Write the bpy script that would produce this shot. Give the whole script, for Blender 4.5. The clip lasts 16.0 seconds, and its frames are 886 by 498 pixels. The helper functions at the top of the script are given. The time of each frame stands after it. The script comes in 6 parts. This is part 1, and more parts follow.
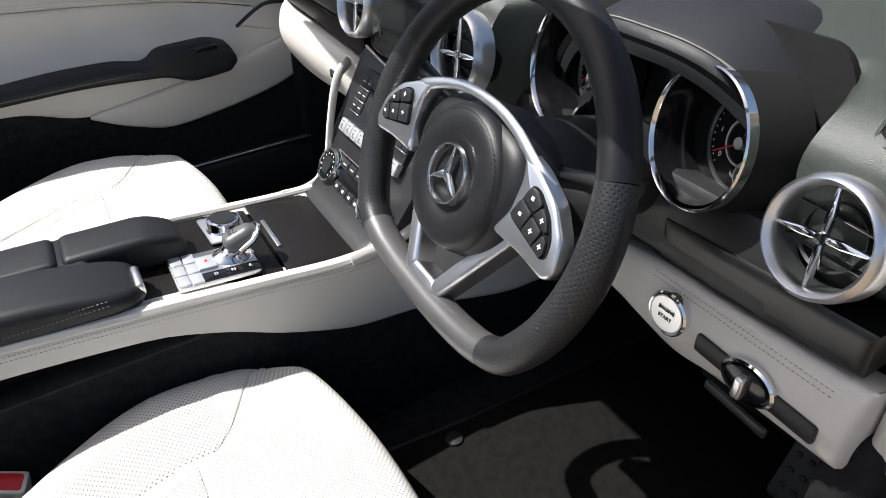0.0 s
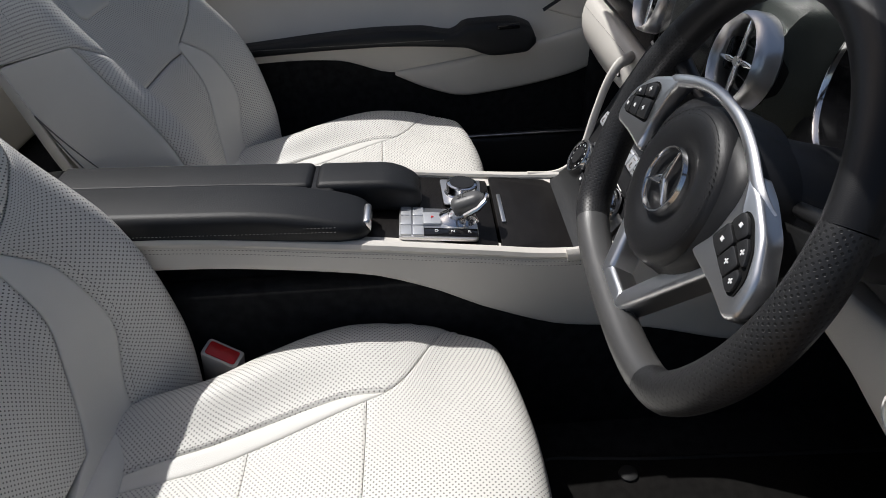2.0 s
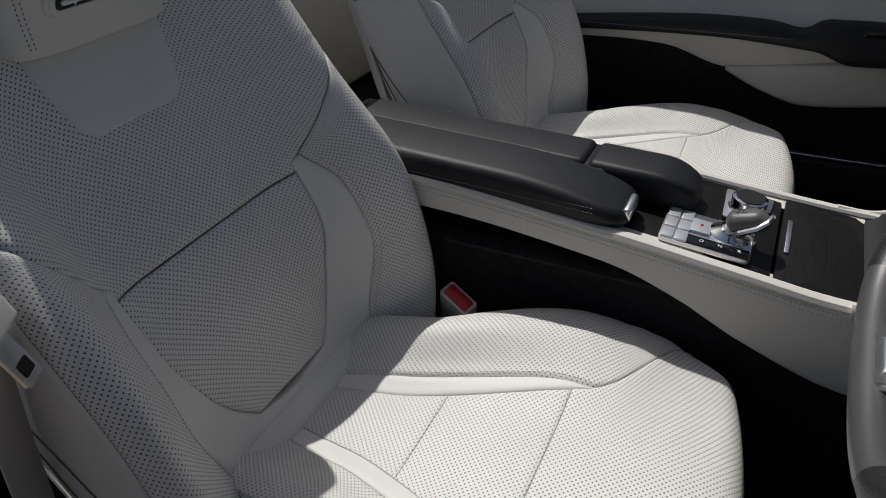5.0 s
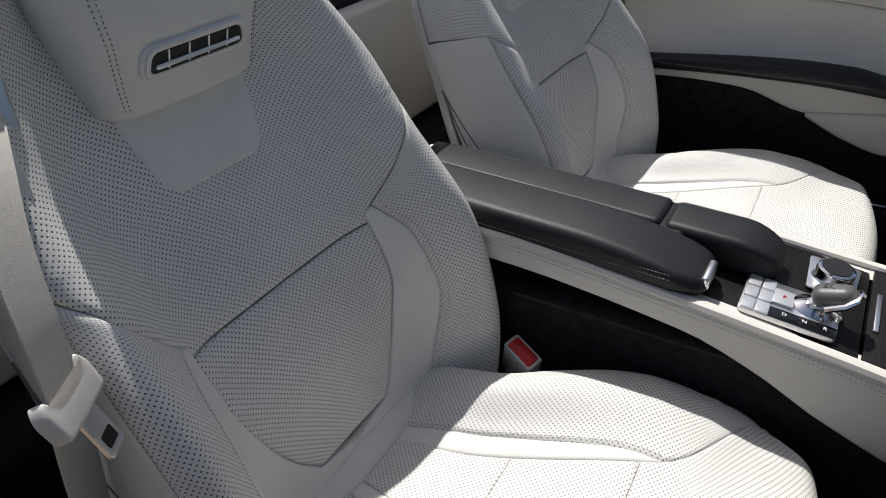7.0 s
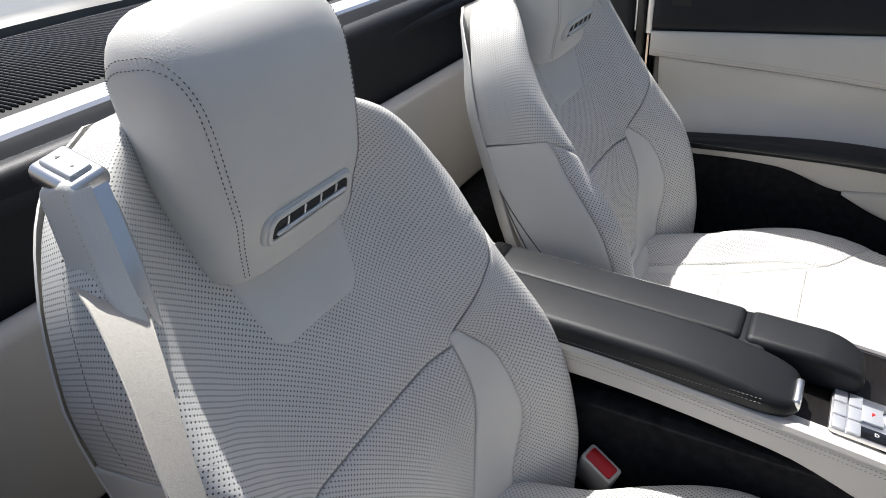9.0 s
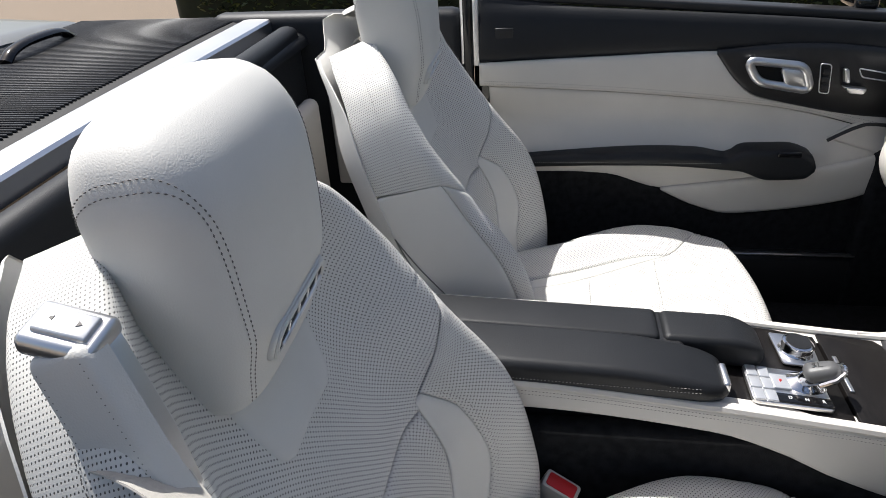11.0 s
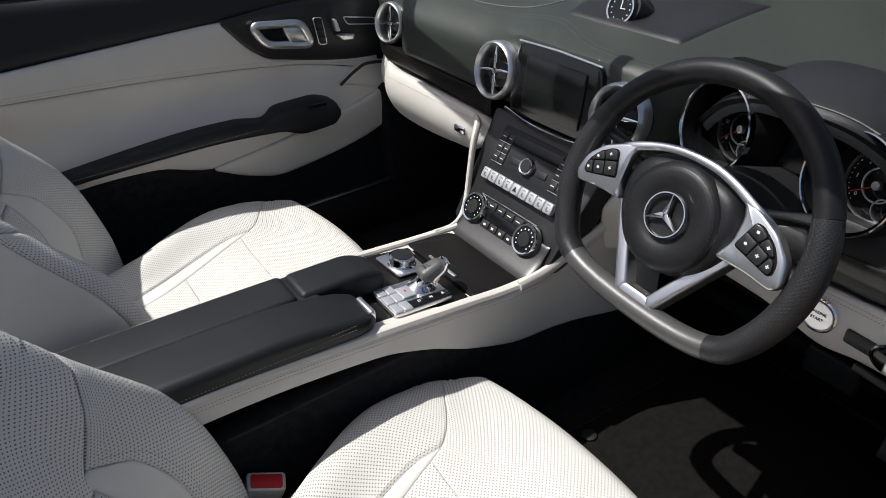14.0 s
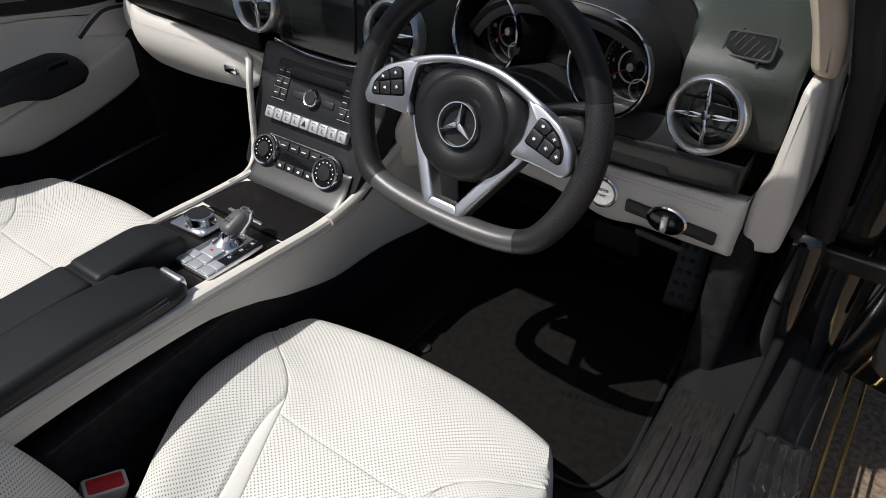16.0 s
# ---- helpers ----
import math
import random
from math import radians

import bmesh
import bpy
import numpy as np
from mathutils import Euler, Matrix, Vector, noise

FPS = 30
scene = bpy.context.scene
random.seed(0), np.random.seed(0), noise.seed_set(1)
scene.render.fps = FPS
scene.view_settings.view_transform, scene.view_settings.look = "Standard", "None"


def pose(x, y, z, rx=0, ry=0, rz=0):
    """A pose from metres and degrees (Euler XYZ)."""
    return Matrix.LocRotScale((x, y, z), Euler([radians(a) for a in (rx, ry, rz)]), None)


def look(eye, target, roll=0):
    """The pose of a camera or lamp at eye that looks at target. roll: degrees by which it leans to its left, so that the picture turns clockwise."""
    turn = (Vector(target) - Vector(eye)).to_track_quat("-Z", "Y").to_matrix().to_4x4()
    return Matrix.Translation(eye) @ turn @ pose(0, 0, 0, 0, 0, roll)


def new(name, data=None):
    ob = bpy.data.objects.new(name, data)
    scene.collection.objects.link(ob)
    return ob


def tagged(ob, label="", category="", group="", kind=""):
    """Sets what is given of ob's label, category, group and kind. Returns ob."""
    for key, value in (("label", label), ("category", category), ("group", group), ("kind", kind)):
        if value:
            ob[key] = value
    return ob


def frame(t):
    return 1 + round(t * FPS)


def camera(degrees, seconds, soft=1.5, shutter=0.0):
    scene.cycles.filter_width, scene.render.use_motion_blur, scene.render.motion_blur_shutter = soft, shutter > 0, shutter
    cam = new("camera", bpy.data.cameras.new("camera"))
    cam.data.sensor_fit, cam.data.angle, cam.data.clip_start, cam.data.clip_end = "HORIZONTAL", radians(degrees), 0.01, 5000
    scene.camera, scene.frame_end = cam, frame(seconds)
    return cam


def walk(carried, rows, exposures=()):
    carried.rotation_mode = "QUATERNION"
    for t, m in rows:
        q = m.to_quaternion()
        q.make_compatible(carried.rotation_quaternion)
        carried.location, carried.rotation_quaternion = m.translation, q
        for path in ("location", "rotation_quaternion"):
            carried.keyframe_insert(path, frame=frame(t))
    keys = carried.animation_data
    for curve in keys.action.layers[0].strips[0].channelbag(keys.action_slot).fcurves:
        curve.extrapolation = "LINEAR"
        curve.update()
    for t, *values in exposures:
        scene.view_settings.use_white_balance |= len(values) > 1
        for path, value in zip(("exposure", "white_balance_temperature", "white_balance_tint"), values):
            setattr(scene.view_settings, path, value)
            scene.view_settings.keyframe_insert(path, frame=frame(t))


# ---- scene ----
cam = camera(65.8, 16.0, soft=0.6)
PATH = [
    (0, (0.843, -0.269, 1.102), (-0.588, 0.511, -0.057), -3.2),
    (0.5, (0.841, -0.241, 1.092), (-0.68, 0.364, -0.057), -3.1),
    (1, (0.846, -0.213, 1.083), (-0.744, 0.208, -0.055), -3.2),
    (1.5, (0.845, -0.194, 1.08), (-0.791, 0.007, -0.052), -3.5),
    (2, (0.854, -0.192, 1.071), (-0.804, -0.166, -0.047), -3.1),
    (2.5, (0.852, -0.175, 1.07), (-0.798, -0.335, -0.048), -3.4),
    (3, (0.845, -0.163, 1.064), (-0.777, -0.475, -0.063), -3.4),
    (3.5, (0.841, -0.151, 1.06), (-0.741, -0.61, -0.074), -3.6),
    (4, (0.838, -0.147, 1.056), (-0.702, -0.735, -0.077), -3.4),
    (4.5, (0.836, -0.14, 1.053), (-0.659, -0.842, -0.076), -3.3),
    (7, (0.808, -0.183, 1.099), (-0.596, -1.093, 0.003), -3.3),
    (7.5, (0.81, -0.21, 1.12), (-0.598, -1.139, 0.046), -3.2),
    (8, (0.804, -0.232, 1.147), (-0.611, -1.172, 0.092), -3.4),
    (8.5, (0.807, -0.269, 1.181), (-0.62, -1.208, 0.141), -3.7),
    (11, (0.841, -0.518, 1.247), (-0.862, -0.819, 0.242), -3.5),
    (11.5, (0.831, -0.551, 1.246), (-0.894, -0.637, 0.237), -3.4),
    (12, (0.826, -0.578, 1.249), (-0.887, -0.426, 0.228), -3.4),
    (12.5, (0.823, -0.591, 1.241), (-0.843, -0.19, 0.209), -3.0),
    (13, (0.818, -0.599, 1.236), (-0.773, 0.005, 0.185), -2.8),
    (13.5, (0.815, -0.608, 1.229), (-0.687, 0.165, 0.158), -2.7),
    (14, (0.812, -0.61, 1.225), (-0.592, 0.301, 0.13), -2.8),
    (14.5, (0.807, -0.615, 1.221), (-0.481, 0.416, 0.091), -2.6),
    (15, (0.808, -0.614, 1.216), (-0.37, 0.496, 0.041), -2.8),
    (15.5, (0.813, -0.613, 1.216), (-0.251, 0.564, -0.002), -2.9),
    (16, (0.798, -0.617, 1.222), (-0.124, 0.614, -0.056), -2.4),
]
EXPOSURES = [(0, 0.72), (0.75, 0.40), (1.5, 0.02), (3, -0.62), (3.5, -0.70), (4.5, -0.78), (5.5, -0.50), (7, -0.02), (7.5, 0.20), (8.5, 0.60), (11, 0.50), (12.5, 0.48), (13.2, 0.30), (14, 0.00), (15, -0.15), (16, -0.22)]
walk(cam, [(t, look(eye, target, roll)) for t, eye, target, roll in PATH], EXPOSURES)

# ---- world and sun ----
SUN_DIR = Vector((0.14, 0.182, -0.41)).normalized()
world = bpy.data.worlds.new("world")
scene.world = world
world.use_nodes = True
wt = world.node_tree
sky = wt.nodes.new("ShaderNodeTexSky")
sky.sky_type = "NISHITA"
sky.sun_disc = False
sky.dust_density, sky.ozone_density = 3.2, 0.6
sky.sun_elevation = math.asin(-SUN_DIR.z)
sky.sun_rotation = math.atan2(-SUN_DIR.x, -SUN_DIR.y)
wt.links.new(sky.outputs[0], wt.nodes["Background"].inputs[0])
wt.nodes["Background"].inputs[1].default_value = 0.088
sun = new("sun", bpy.data.lights.new("sun", "SUN"))
sun.data.energy, sun.data.angle, sun.data.color = 5.0, radians(0.55), (1.0, 0.985, 0.965)
sun.matrix_basis = look((0, 0, 0), SUN_DIR)


# ---- materials ----
def material(name, color, rough=0.5, metal=0.0, vary=0.12, scale=14.0, grain=0.0, grain_scale=600.0, grain_kind="voronoi",
             rough_vary=0.1, coat=0.0, stretch=None, vary_color=None, spec=0.5):
    m = bpy.data.materials.new(name)
    m.use_nodes = True
    nt = m.node_tree
    b = nt.nodes["Principled BSDF"]
    b.inputs["Metallic"].default_value = metal
    b.inputs["Coat Weight"].default_value = coat
    b.inputs["Coat Roughness"].default_value = 0.08
    b.inputs["Specular IOR Level"].default_value = spec
    co = nt.nodes.new("ShaderNodeTexCoord")
    mp = nt.nodes.new("ShaderNodeMapping")
    nt.links.new(co.outputs["Object"], mp.inputs[0])
    if stretch:
        mp.inputs["Scale"].default_value = stretch
    n1 = nt.nodes.new("ShaderNodeTexNoise")
    n1.inputs["Scale"].default_value, n1.inputs["Detail"].default_value = scale, 5
    nt.links.new(mp.outputs[0], n1.inputs["Vector"])
    ramp = nt.nodes.new("ShaderNodeMix")
    ramp.data_type = "RGBA"
    other = vary_color or [c * (1 - vary) for c in color]
    ramp.inputs[6].default_value = (*other, 1)
    ramp.inputs[7].default_value = (*color, 1)
    st = nt.nodes.new("ShaderNodeMapRange")
    st.inputs[1].default_value, st.inputs[2].default_value = 0.32, 0.62
    nt.links.new(n1.outputs[0], st.inputs[0])
    nt.links.new(st.outputs[0], ramp.inputs[0])
    nt.links.new(ramp.outputs[2], b.inputs["Base Color"])
    rr = nt.nodes.new("ShaderNodeMapRange")
    rr.inputs[3].default_value, rr.inputs[4].default_value = max(0.02, rough - rough_vary / 2), rough + rough_vary / 2
    nt.links.new(n1.outputs[0], rr.inputs[0])
    nt.links.new(rr.outputs[0], b.inputs["Roughness"])
    if grain:
        if grain_kind == "voronoi":
            g = nt.nodes.new("ShaderNodeTexVoronoi")
            g.feature = "DISTANCE_TO_EDGE"
        else:
            g = nt.nodes.new("ShaderNodeTexNoise")
            g.inputs["Detail"].default_value = 4
        g.inputs["Scale"].default_value = grain_scale
        nt.links.new(mp.outputs[0], g.inputs["Vector"])
        bump = nt.nodes.new("ShaderNodeBump")
        bump.inputs["Strength"].default_value = grain
        bump.inputs["Distance"].default_value = 0.0006
        nt.links.new(g.outputs[0], bump.inputs["Height"])
        nt.links.new(bump.outputs[0], b.inputs["Normal"])
    m["shader"] = b.name
    return m


def perforate(m, pitch=0.0047, radius=0.16, dark=(0.10, 0.095, 0.088)):
    """Staggered small holes over the UV map, which is in metres."""
    nt = m.node_tree
    b = nt.nodes["Principled BSDF"]
    uv = nt.nodes.new("ShaderNodeUVMap")
    sc = nt.nodes.new("ShaderNodeVectorMath")
    sc.operation = "MULTIPLY"
    sc.inputs[1].default_value = (1 / pitch, 1 / pitch, 0)
    nt.links.new(uv.outputs[0], sc.inputs[0])
    rot = nt.nodes.new("ShaderNodeVectorRotate")
    rot.inputs["Angle"].default_value = radians(45)
    nt.links.new(sc.outputs[0], rot.inputs[0])
    fr = nt.nodes.new("ShaderNodeVectorMath")
    fr.operation = "FRACTION"
    nt.links.new(rot.outputs[0], fr.inputs[0])
    di = nt.nodes.new("ShaderNodeVectorMath")
    di.operation = "DISTANCE"
    di.inputs[1].default_value = (0.5, 0.5, 0)
    nt.links.new(fr.outputs[0], di.inputs[0])
    mr = nt.nodes.new("ShaderNodeMapRange")
    mr.interpolation_type = "SMOOTHSTEP"
    mr.inputs[1].default_value, mr.inputs[2].default_value = radius, radius + 0.08
    nt.links.new(di.outputs["Value"], mr.inputs[0])
    old = b.inputs["Base Color"].links[0].from_socket
    mix = nt.nodes.new("ShaderNodeMix")
    mix.data_type = "RGBA"
    mix.inputs[6].default_value = (*dark, 1)
    nt.links.new(mr.outputs[0], mix.inputs[0])
    nt.links.new(old, mix.inputs[7])
    nt.links.new(mix.outputs[2], b.inputs["Base Color"])
    bump = nt.nodes.new("ShaderNodeBump")
    bump.inputs["Strength"].default_value, bump.inputs["Distance"].default_value = 0.5, 0.0008
    nt.links.new(mr.outputs[0], bump.inputs["Height"])
    if b.inputs["Normal"].links:
        nt.links.new(b.inputs["Normal"].links[0].from_socket, bump.inputs["Normal"])
    nt.links.new(bump.outputs[0], b.inputs["Normal"])
    return m


WHITE = (0.70, 0.682, 0.638)
leather = material("pale_leather", WHITE, 0.5, vary=0.06, scale=9, grain=0.35, grain_scale=420)
leather_perf = perforate(material("pale_perforated_leather", WHITE, 0.52, vary=0.06, scale=9, grain=0.2, grain_scale=420))
trim_leather = material("pale_trim_leather", (0.64, 0.61, 0.56), 0.52, vary=0.07, scale=7, grain=0.3, grain_scale=520)
belt_web = material("pale_webbing", (0.5, 0.47, 0.42), 0.75, vary=0.1, scale=300, grain=0.7, grain_scale=700, grain_kind="noise")
pale_plastic = material("pale_plastic", (0.6, 0.57, 0.52), 0.45, vary=0.05)
dash_leather = material("charcoal_dash_leather", (0.030, 0.036, 0.030), 0.48, spec=0.42, vary=0.2, scale=6, grain=0.45, grain_scale=650)
black_leather = material("black_leather", (0.015, 0.016, 0.018), 0.48, spec=0.3, vary=0.2, scale=8, grain=0.4, grain_scale=600)
rim_leather = material("smooth_black_leather", (0.012, 0.012, 0.013), 0.42, spec=0.32, vary=0.2, scale=10, grain=0.2, grain_scale=900)
# black rim leather with sun glare put into a paler base colour
rim_glare = material("glare_lightened_leather", (0.07, 0.069, 0.068), 0.36, spec=0.65, vary=0.2, scale=10, grain=0.2, grain_scale=900)
rim_perf = perforate(material("black_perforated_leather", (0.020, 0.020, 0.021), 0.42, spec=0.45, vary=0.2), pitch=0.0038, radius=0.2, dark=(0.004, 0.004, 0.004))
black_plastic = material("black_plastic", (0.016, 0.016, 0.017), 0.42, vary=0.2, scale=20, grain=0.2, grain_scale=900, grain_kind="noise")
gloss_black = material("gloss_black", (0.008, 0.008, 0.009), 0.12, vary=0.1, rough_vary=0.04)
carpet = material("black_carpet", (0.019, 0.019, 0.020), 0.95, vary=0.45, scale=60, grain=1.0, grain_scale=900, grain_kind="noise", spec=0.15)
mat_pile = material("charcoal_mat_pile", (0.0095, 0.009, 0.0085), 0.95, vary=0.4, scale=80, grain=1.0, grain_scale=1100, grain_kind="noise", spec=0.1)
wood = material("dark_brushed_wood", (0.011, 0.0095, 0.009), 0.42, spec=0.18, vary=0.55, scale=40, stretch=(1, 14, 14), grain=0.25, grain_scale=160, grain_kind="noise", coat=0.06)
chrome = material("chrome", (0.86, 0.86, 0.87), 0.12, 1.0, vary=0.05, rough_vary=0.05)
satin = material("satin_silver", (0.78, 0.78, 0.79), 0.32, 1.0, vary=0.03, scale=12, rough_vary=0.04)
brushed = material("brushed_grey_metal", (0.075, 0.075, 0.075), 0.38, 1.0, vary=0.12, scale=60, stretch=(1, 12, 12))
silver_plastic = material("silver_buttons", (0.62, 0.63, 0.65), 0.33, 0.55, vary=0.06)
red_plastic = material("red_plastic", (0.55, 0.01, 0.012), 0.32, vary=0.1)
rubber = material("black_rubber", (0.010, 0.010, 0.010), 0.7, vary=0.2)
dark_void = material("dark_recess", (0.010, 0.010, 0.010), 0.8, vary=0.1, spec=0.1)
paint = material("black_car_paint", (0.006, 0.006, 0.007), 0.1, vary=0.1, coat=1.0, rough_vary=0.04)
beige_trim = material("beige_pillar_cloth", (0.50, 0.42, 0.33), 0.7, vary=0.1, scale=25, grain=0.4, grain_scale=800, grain_kind="noise")
grey_leather = material("worn_grey_leather", (0.10, 0.10, 0.10), 0.4, vary=0.2, grain=0.3, grain_scale=700)
thread = material("grey_thread", (0.16, 0.15, 0.14), 0.7, vary=0.2, scale=200)
pale_thread = material("pale_thread", (0.42, 0.41, 0.39), 0.7, vary=0.2, scale=200)
white_ink = material("white_print", (0.75, 0.75, 0.75), 0.5, vary=0.02)
red_ink = material("red_print", (0.7, 0.02, 0.02), 0.5, vary=0.02)
sill_steel = material("scuffed_sill_steel", (0.16, 0.15, 0.14), 0.36, 0.9, vary=0.4, scale=35, stretch=(6, 1, 1), grain=0.3, grain_scale=200, grain_kind="noise")
plastic_film = material("clear_wrinkled_film", (0.02, 0.02, 0.021), 0.1, 0.0, vary=0.3, scale=30, grain=0.6, grain_scale=40, grain_kind="noise", coat=0.8)
gold = material("gold_strip", (0.62, 0.45, 0.2), 0.3, 1.0, vary=0.15)
grey_panel = material("grey_body_panel", (0.16, 0.165, 0.16), 0.32, 0.1, vary=0.1, coat=0.4)
screen_glass = material("dark_screen", (0.010, 0.011, 0.011), 0.16, vary=0.1, rough_vary=0.03)
pebble_joint = material("pebbled_concrete", (0.23, 0.17, 0.115), 0.85, vary=0.6, scale=90, grain=1.0, grain_scale=110)
leaf_mat = material("hedge_leaf", (0.075, 0.10, 0.022), 0.5, vary=0.6, scale=8)
# dark green with the hedge's inner shade put into the colour
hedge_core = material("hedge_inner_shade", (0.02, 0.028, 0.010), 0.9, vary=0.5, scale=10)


# ---- mesh helpers ----
WORLD_AT = {}


def finish(bm, sharp=42):
    bm.normal_update()
    lim = radians(sharp)
    for f in bm.faces:
        f.smooth = True
    for e in bm.edges:
        if len(e.link_faces) == 2 and e.calc_face_angle(0) > lim:
            e.smooth = False


def part(name, bm, mat, parent=None, label="", sharp=42):
    """Links a bmesh in world coordinates as one mesh object under a thing or a part."""
    finish(bm, sharp)
    me = bpy.data.meshes.new(name)
    bm.to_mesh(me)
    bm.free()
    me.materials.append(mat)
    ob = new(name, me)
    if parent is not None:
        ob.parent = parent
        ob.matrix_parent_inverse = Matrix.Translation(-WORLD_AT.get(parent.name, Vector((0, 0, 0))))
    if label:
        tagged(ob, label)
    return ob


def thing(name, at, label, category, group="", kind=""):
    ob = new(name)
    ob.empty_display_size = 0.05
    ob.location = at
    WORLD_AT[ob.name] = Vector(at)
    return tagged(ob, label, category, group, kind)


def merge(bm, other, m=None):
    """Adds the geometry of other to bm, moved by m."""
    if m is not None:
        bmesh.ops.transform(other, matrix=m, verts=other.verts)
    me = bpy.data.meshes.new("t")
    other.to_mesh(me)
    other.free()
    bm.from_mesh(me)
    bpy.data.meshes.remove(me)
    return bm


def rbox(size, at=(0, 0, 0), bevel=0.004, seg=3, m=None):
    bm = bmesh.new()
    bmesh.ops.create_cube(bm, size=1, matrix=Matrix.Translation(at) @ Matrix.Diagonal((*size, 1)))
    b = min(bevel, min(size) * 0.49)
    if b > 0:
        bmesh.ops.bevel(bm, geom=bm.edges[:], offset=b, segments=seg, profile=0.5, affect="EDGES")
    if m is not None:
        bmesh.ops.transform(bm, matrix=m, verts=bm.verts)
    return bm


def rounded(pts, r=0.01, seg=5):
    """A polygon with its corners rounded."""
    out = []
    n = len(pts)
    for i in range(n):
        a, p, c = (Vector(pts[(i + k) % n]) for k in (-1, 0, 1))
        d1, d2 = (a - p), (c - p)
        rr = min(r, d1.length * 0.45, d2.length * 0.45)
        p1, p2 = p + d1.normalized() * rr, p + d2.normalized() * rr
        for k in range(seg + 1):
            t = k / seg
            out.append(p1 * (1 - t) ** 2 + p * 2 * t * (1 - t) + p2 * t * t)
    return out


def prism(poly, depth, m=None, bevel=0.0, seg=2):
    """The polygon in the local XY plane, from z=0 up to depth, with its upper rim bevelled by insets."""
    bm = bmesh.new()
    pts = [Vector((p[0], p[1])) for p in poly]
    area = sum(pts[i - 1].x * pts[i].y - pts[i].x * pts[i - 1].y for i in range(len(pts)))
    if area < 0:
        pts.reverse()
    n = len(pts)

    def ring(inset, z):
        res = []
        for i in range(n):
            a, p, c = pts[i - 1], pts[i], pts[(i + 1) % n]
            d1, d2 = (p - a), (c - p)
            if d1.length < 1e-9:
                d1 = d2
            if d2.length < 1e-9:
                d2 = d1
            n1, n2 = Vector((-d1.y, d1.x)).normalized(), Vector((-d2.y, d2.x)).normalized()
            nn = (n1 + n2)
            nn = nn / max(0.35, nn.length_squared / 2) if nn.length > 1e-6 else n1
            q = p + nn * inset
            res.append(bm.verts.new((q.x, q.y, z)))
        return res
    rings = [ring(0, 0), ring(0, depth - bevel)]
    if bevel > 0:
        for k in range(1, seg + 1):
            a = k / seg * math.pi / 2
            rings.append(ring(bevel * (1 - math.cos(a)), depth - bevel + bevel * math.sin(a)))
    for lo, hi in zip(rings, rings[1:]):
        for i in range(n):
            bm.faces.new((lo[i - 1], lo[i], hi[i], hi[i - 1]))
    bm.faces.new(rings[-1])
    bm.faces.new(list(reversed(rings[0])))
    bmesh.ops.triangulate(bm, faces=[f for f in bm.faces if len(f.verts) > 4])
    if m is not None:
        bmesh.ops.transform(bm, matrix=m, verts=bm.verts)
    return bm


def lathe(profile, m=None, n=40, close=False):
    """Turns (radius, z) pairs round the local z axis."""
    bm = bmesh.new()
    rings = []
    for r, z in profile:
        if r < 1e-6:
            rings.append([bm.verts.new((0, 0, z))])
        else:
            rings.append([bm.verts.new((r * math.cos(2 * math.pi * i / n), r * math.sin(2 * math.pi * i / n), z)) for i in range(n)])
    pairs = list(zip(rings, rings[1:])) + ([(rings[-1], rings[0])] if close else [])
    for a, b in pairs:
        for i in range(n):
            j = (i + 1) % n
            q = [a[i % len(a)], a[j % len(a)], b[j % len(b)], b[i % len(b)]]
            u = []
            for v in q:
                if v not in u:
                    u.append(v)
            if len(u) > 2:
                bm.faces.new(u)
    bmesh.ops.recalc_face_normals(bm, faces=bm.faces)
    if m is not None:
        bmesh.ops.transform(bm, matrix=m, verts=bm.verts)
    return bm


def spline(pts, n=8, closed=False):
    """Catmull-Rom through the points, n steps each."""
    p = [Vector(q) for q in pts]
    k = len(p)
    out = []
    for i in range(k if closed else k - 1):
        a = p[i - 1] if (closed or i > 0) else p[0]
        b, c = p[i], p[(i + 1) % k]
        d = p[(i + 2) % k] if (closed or i < k - 2) else p[-1]
        for s in range(n):
            t = s / n
            out.append(0.5 * (2 * b + (c - a) * t + (2 * a - 5 * b + 4 * c - d) * t * t + (3 * b - a - 3 * c + d) * t ** 3))
    if not closed:
        out.append(p[-1])
    return out


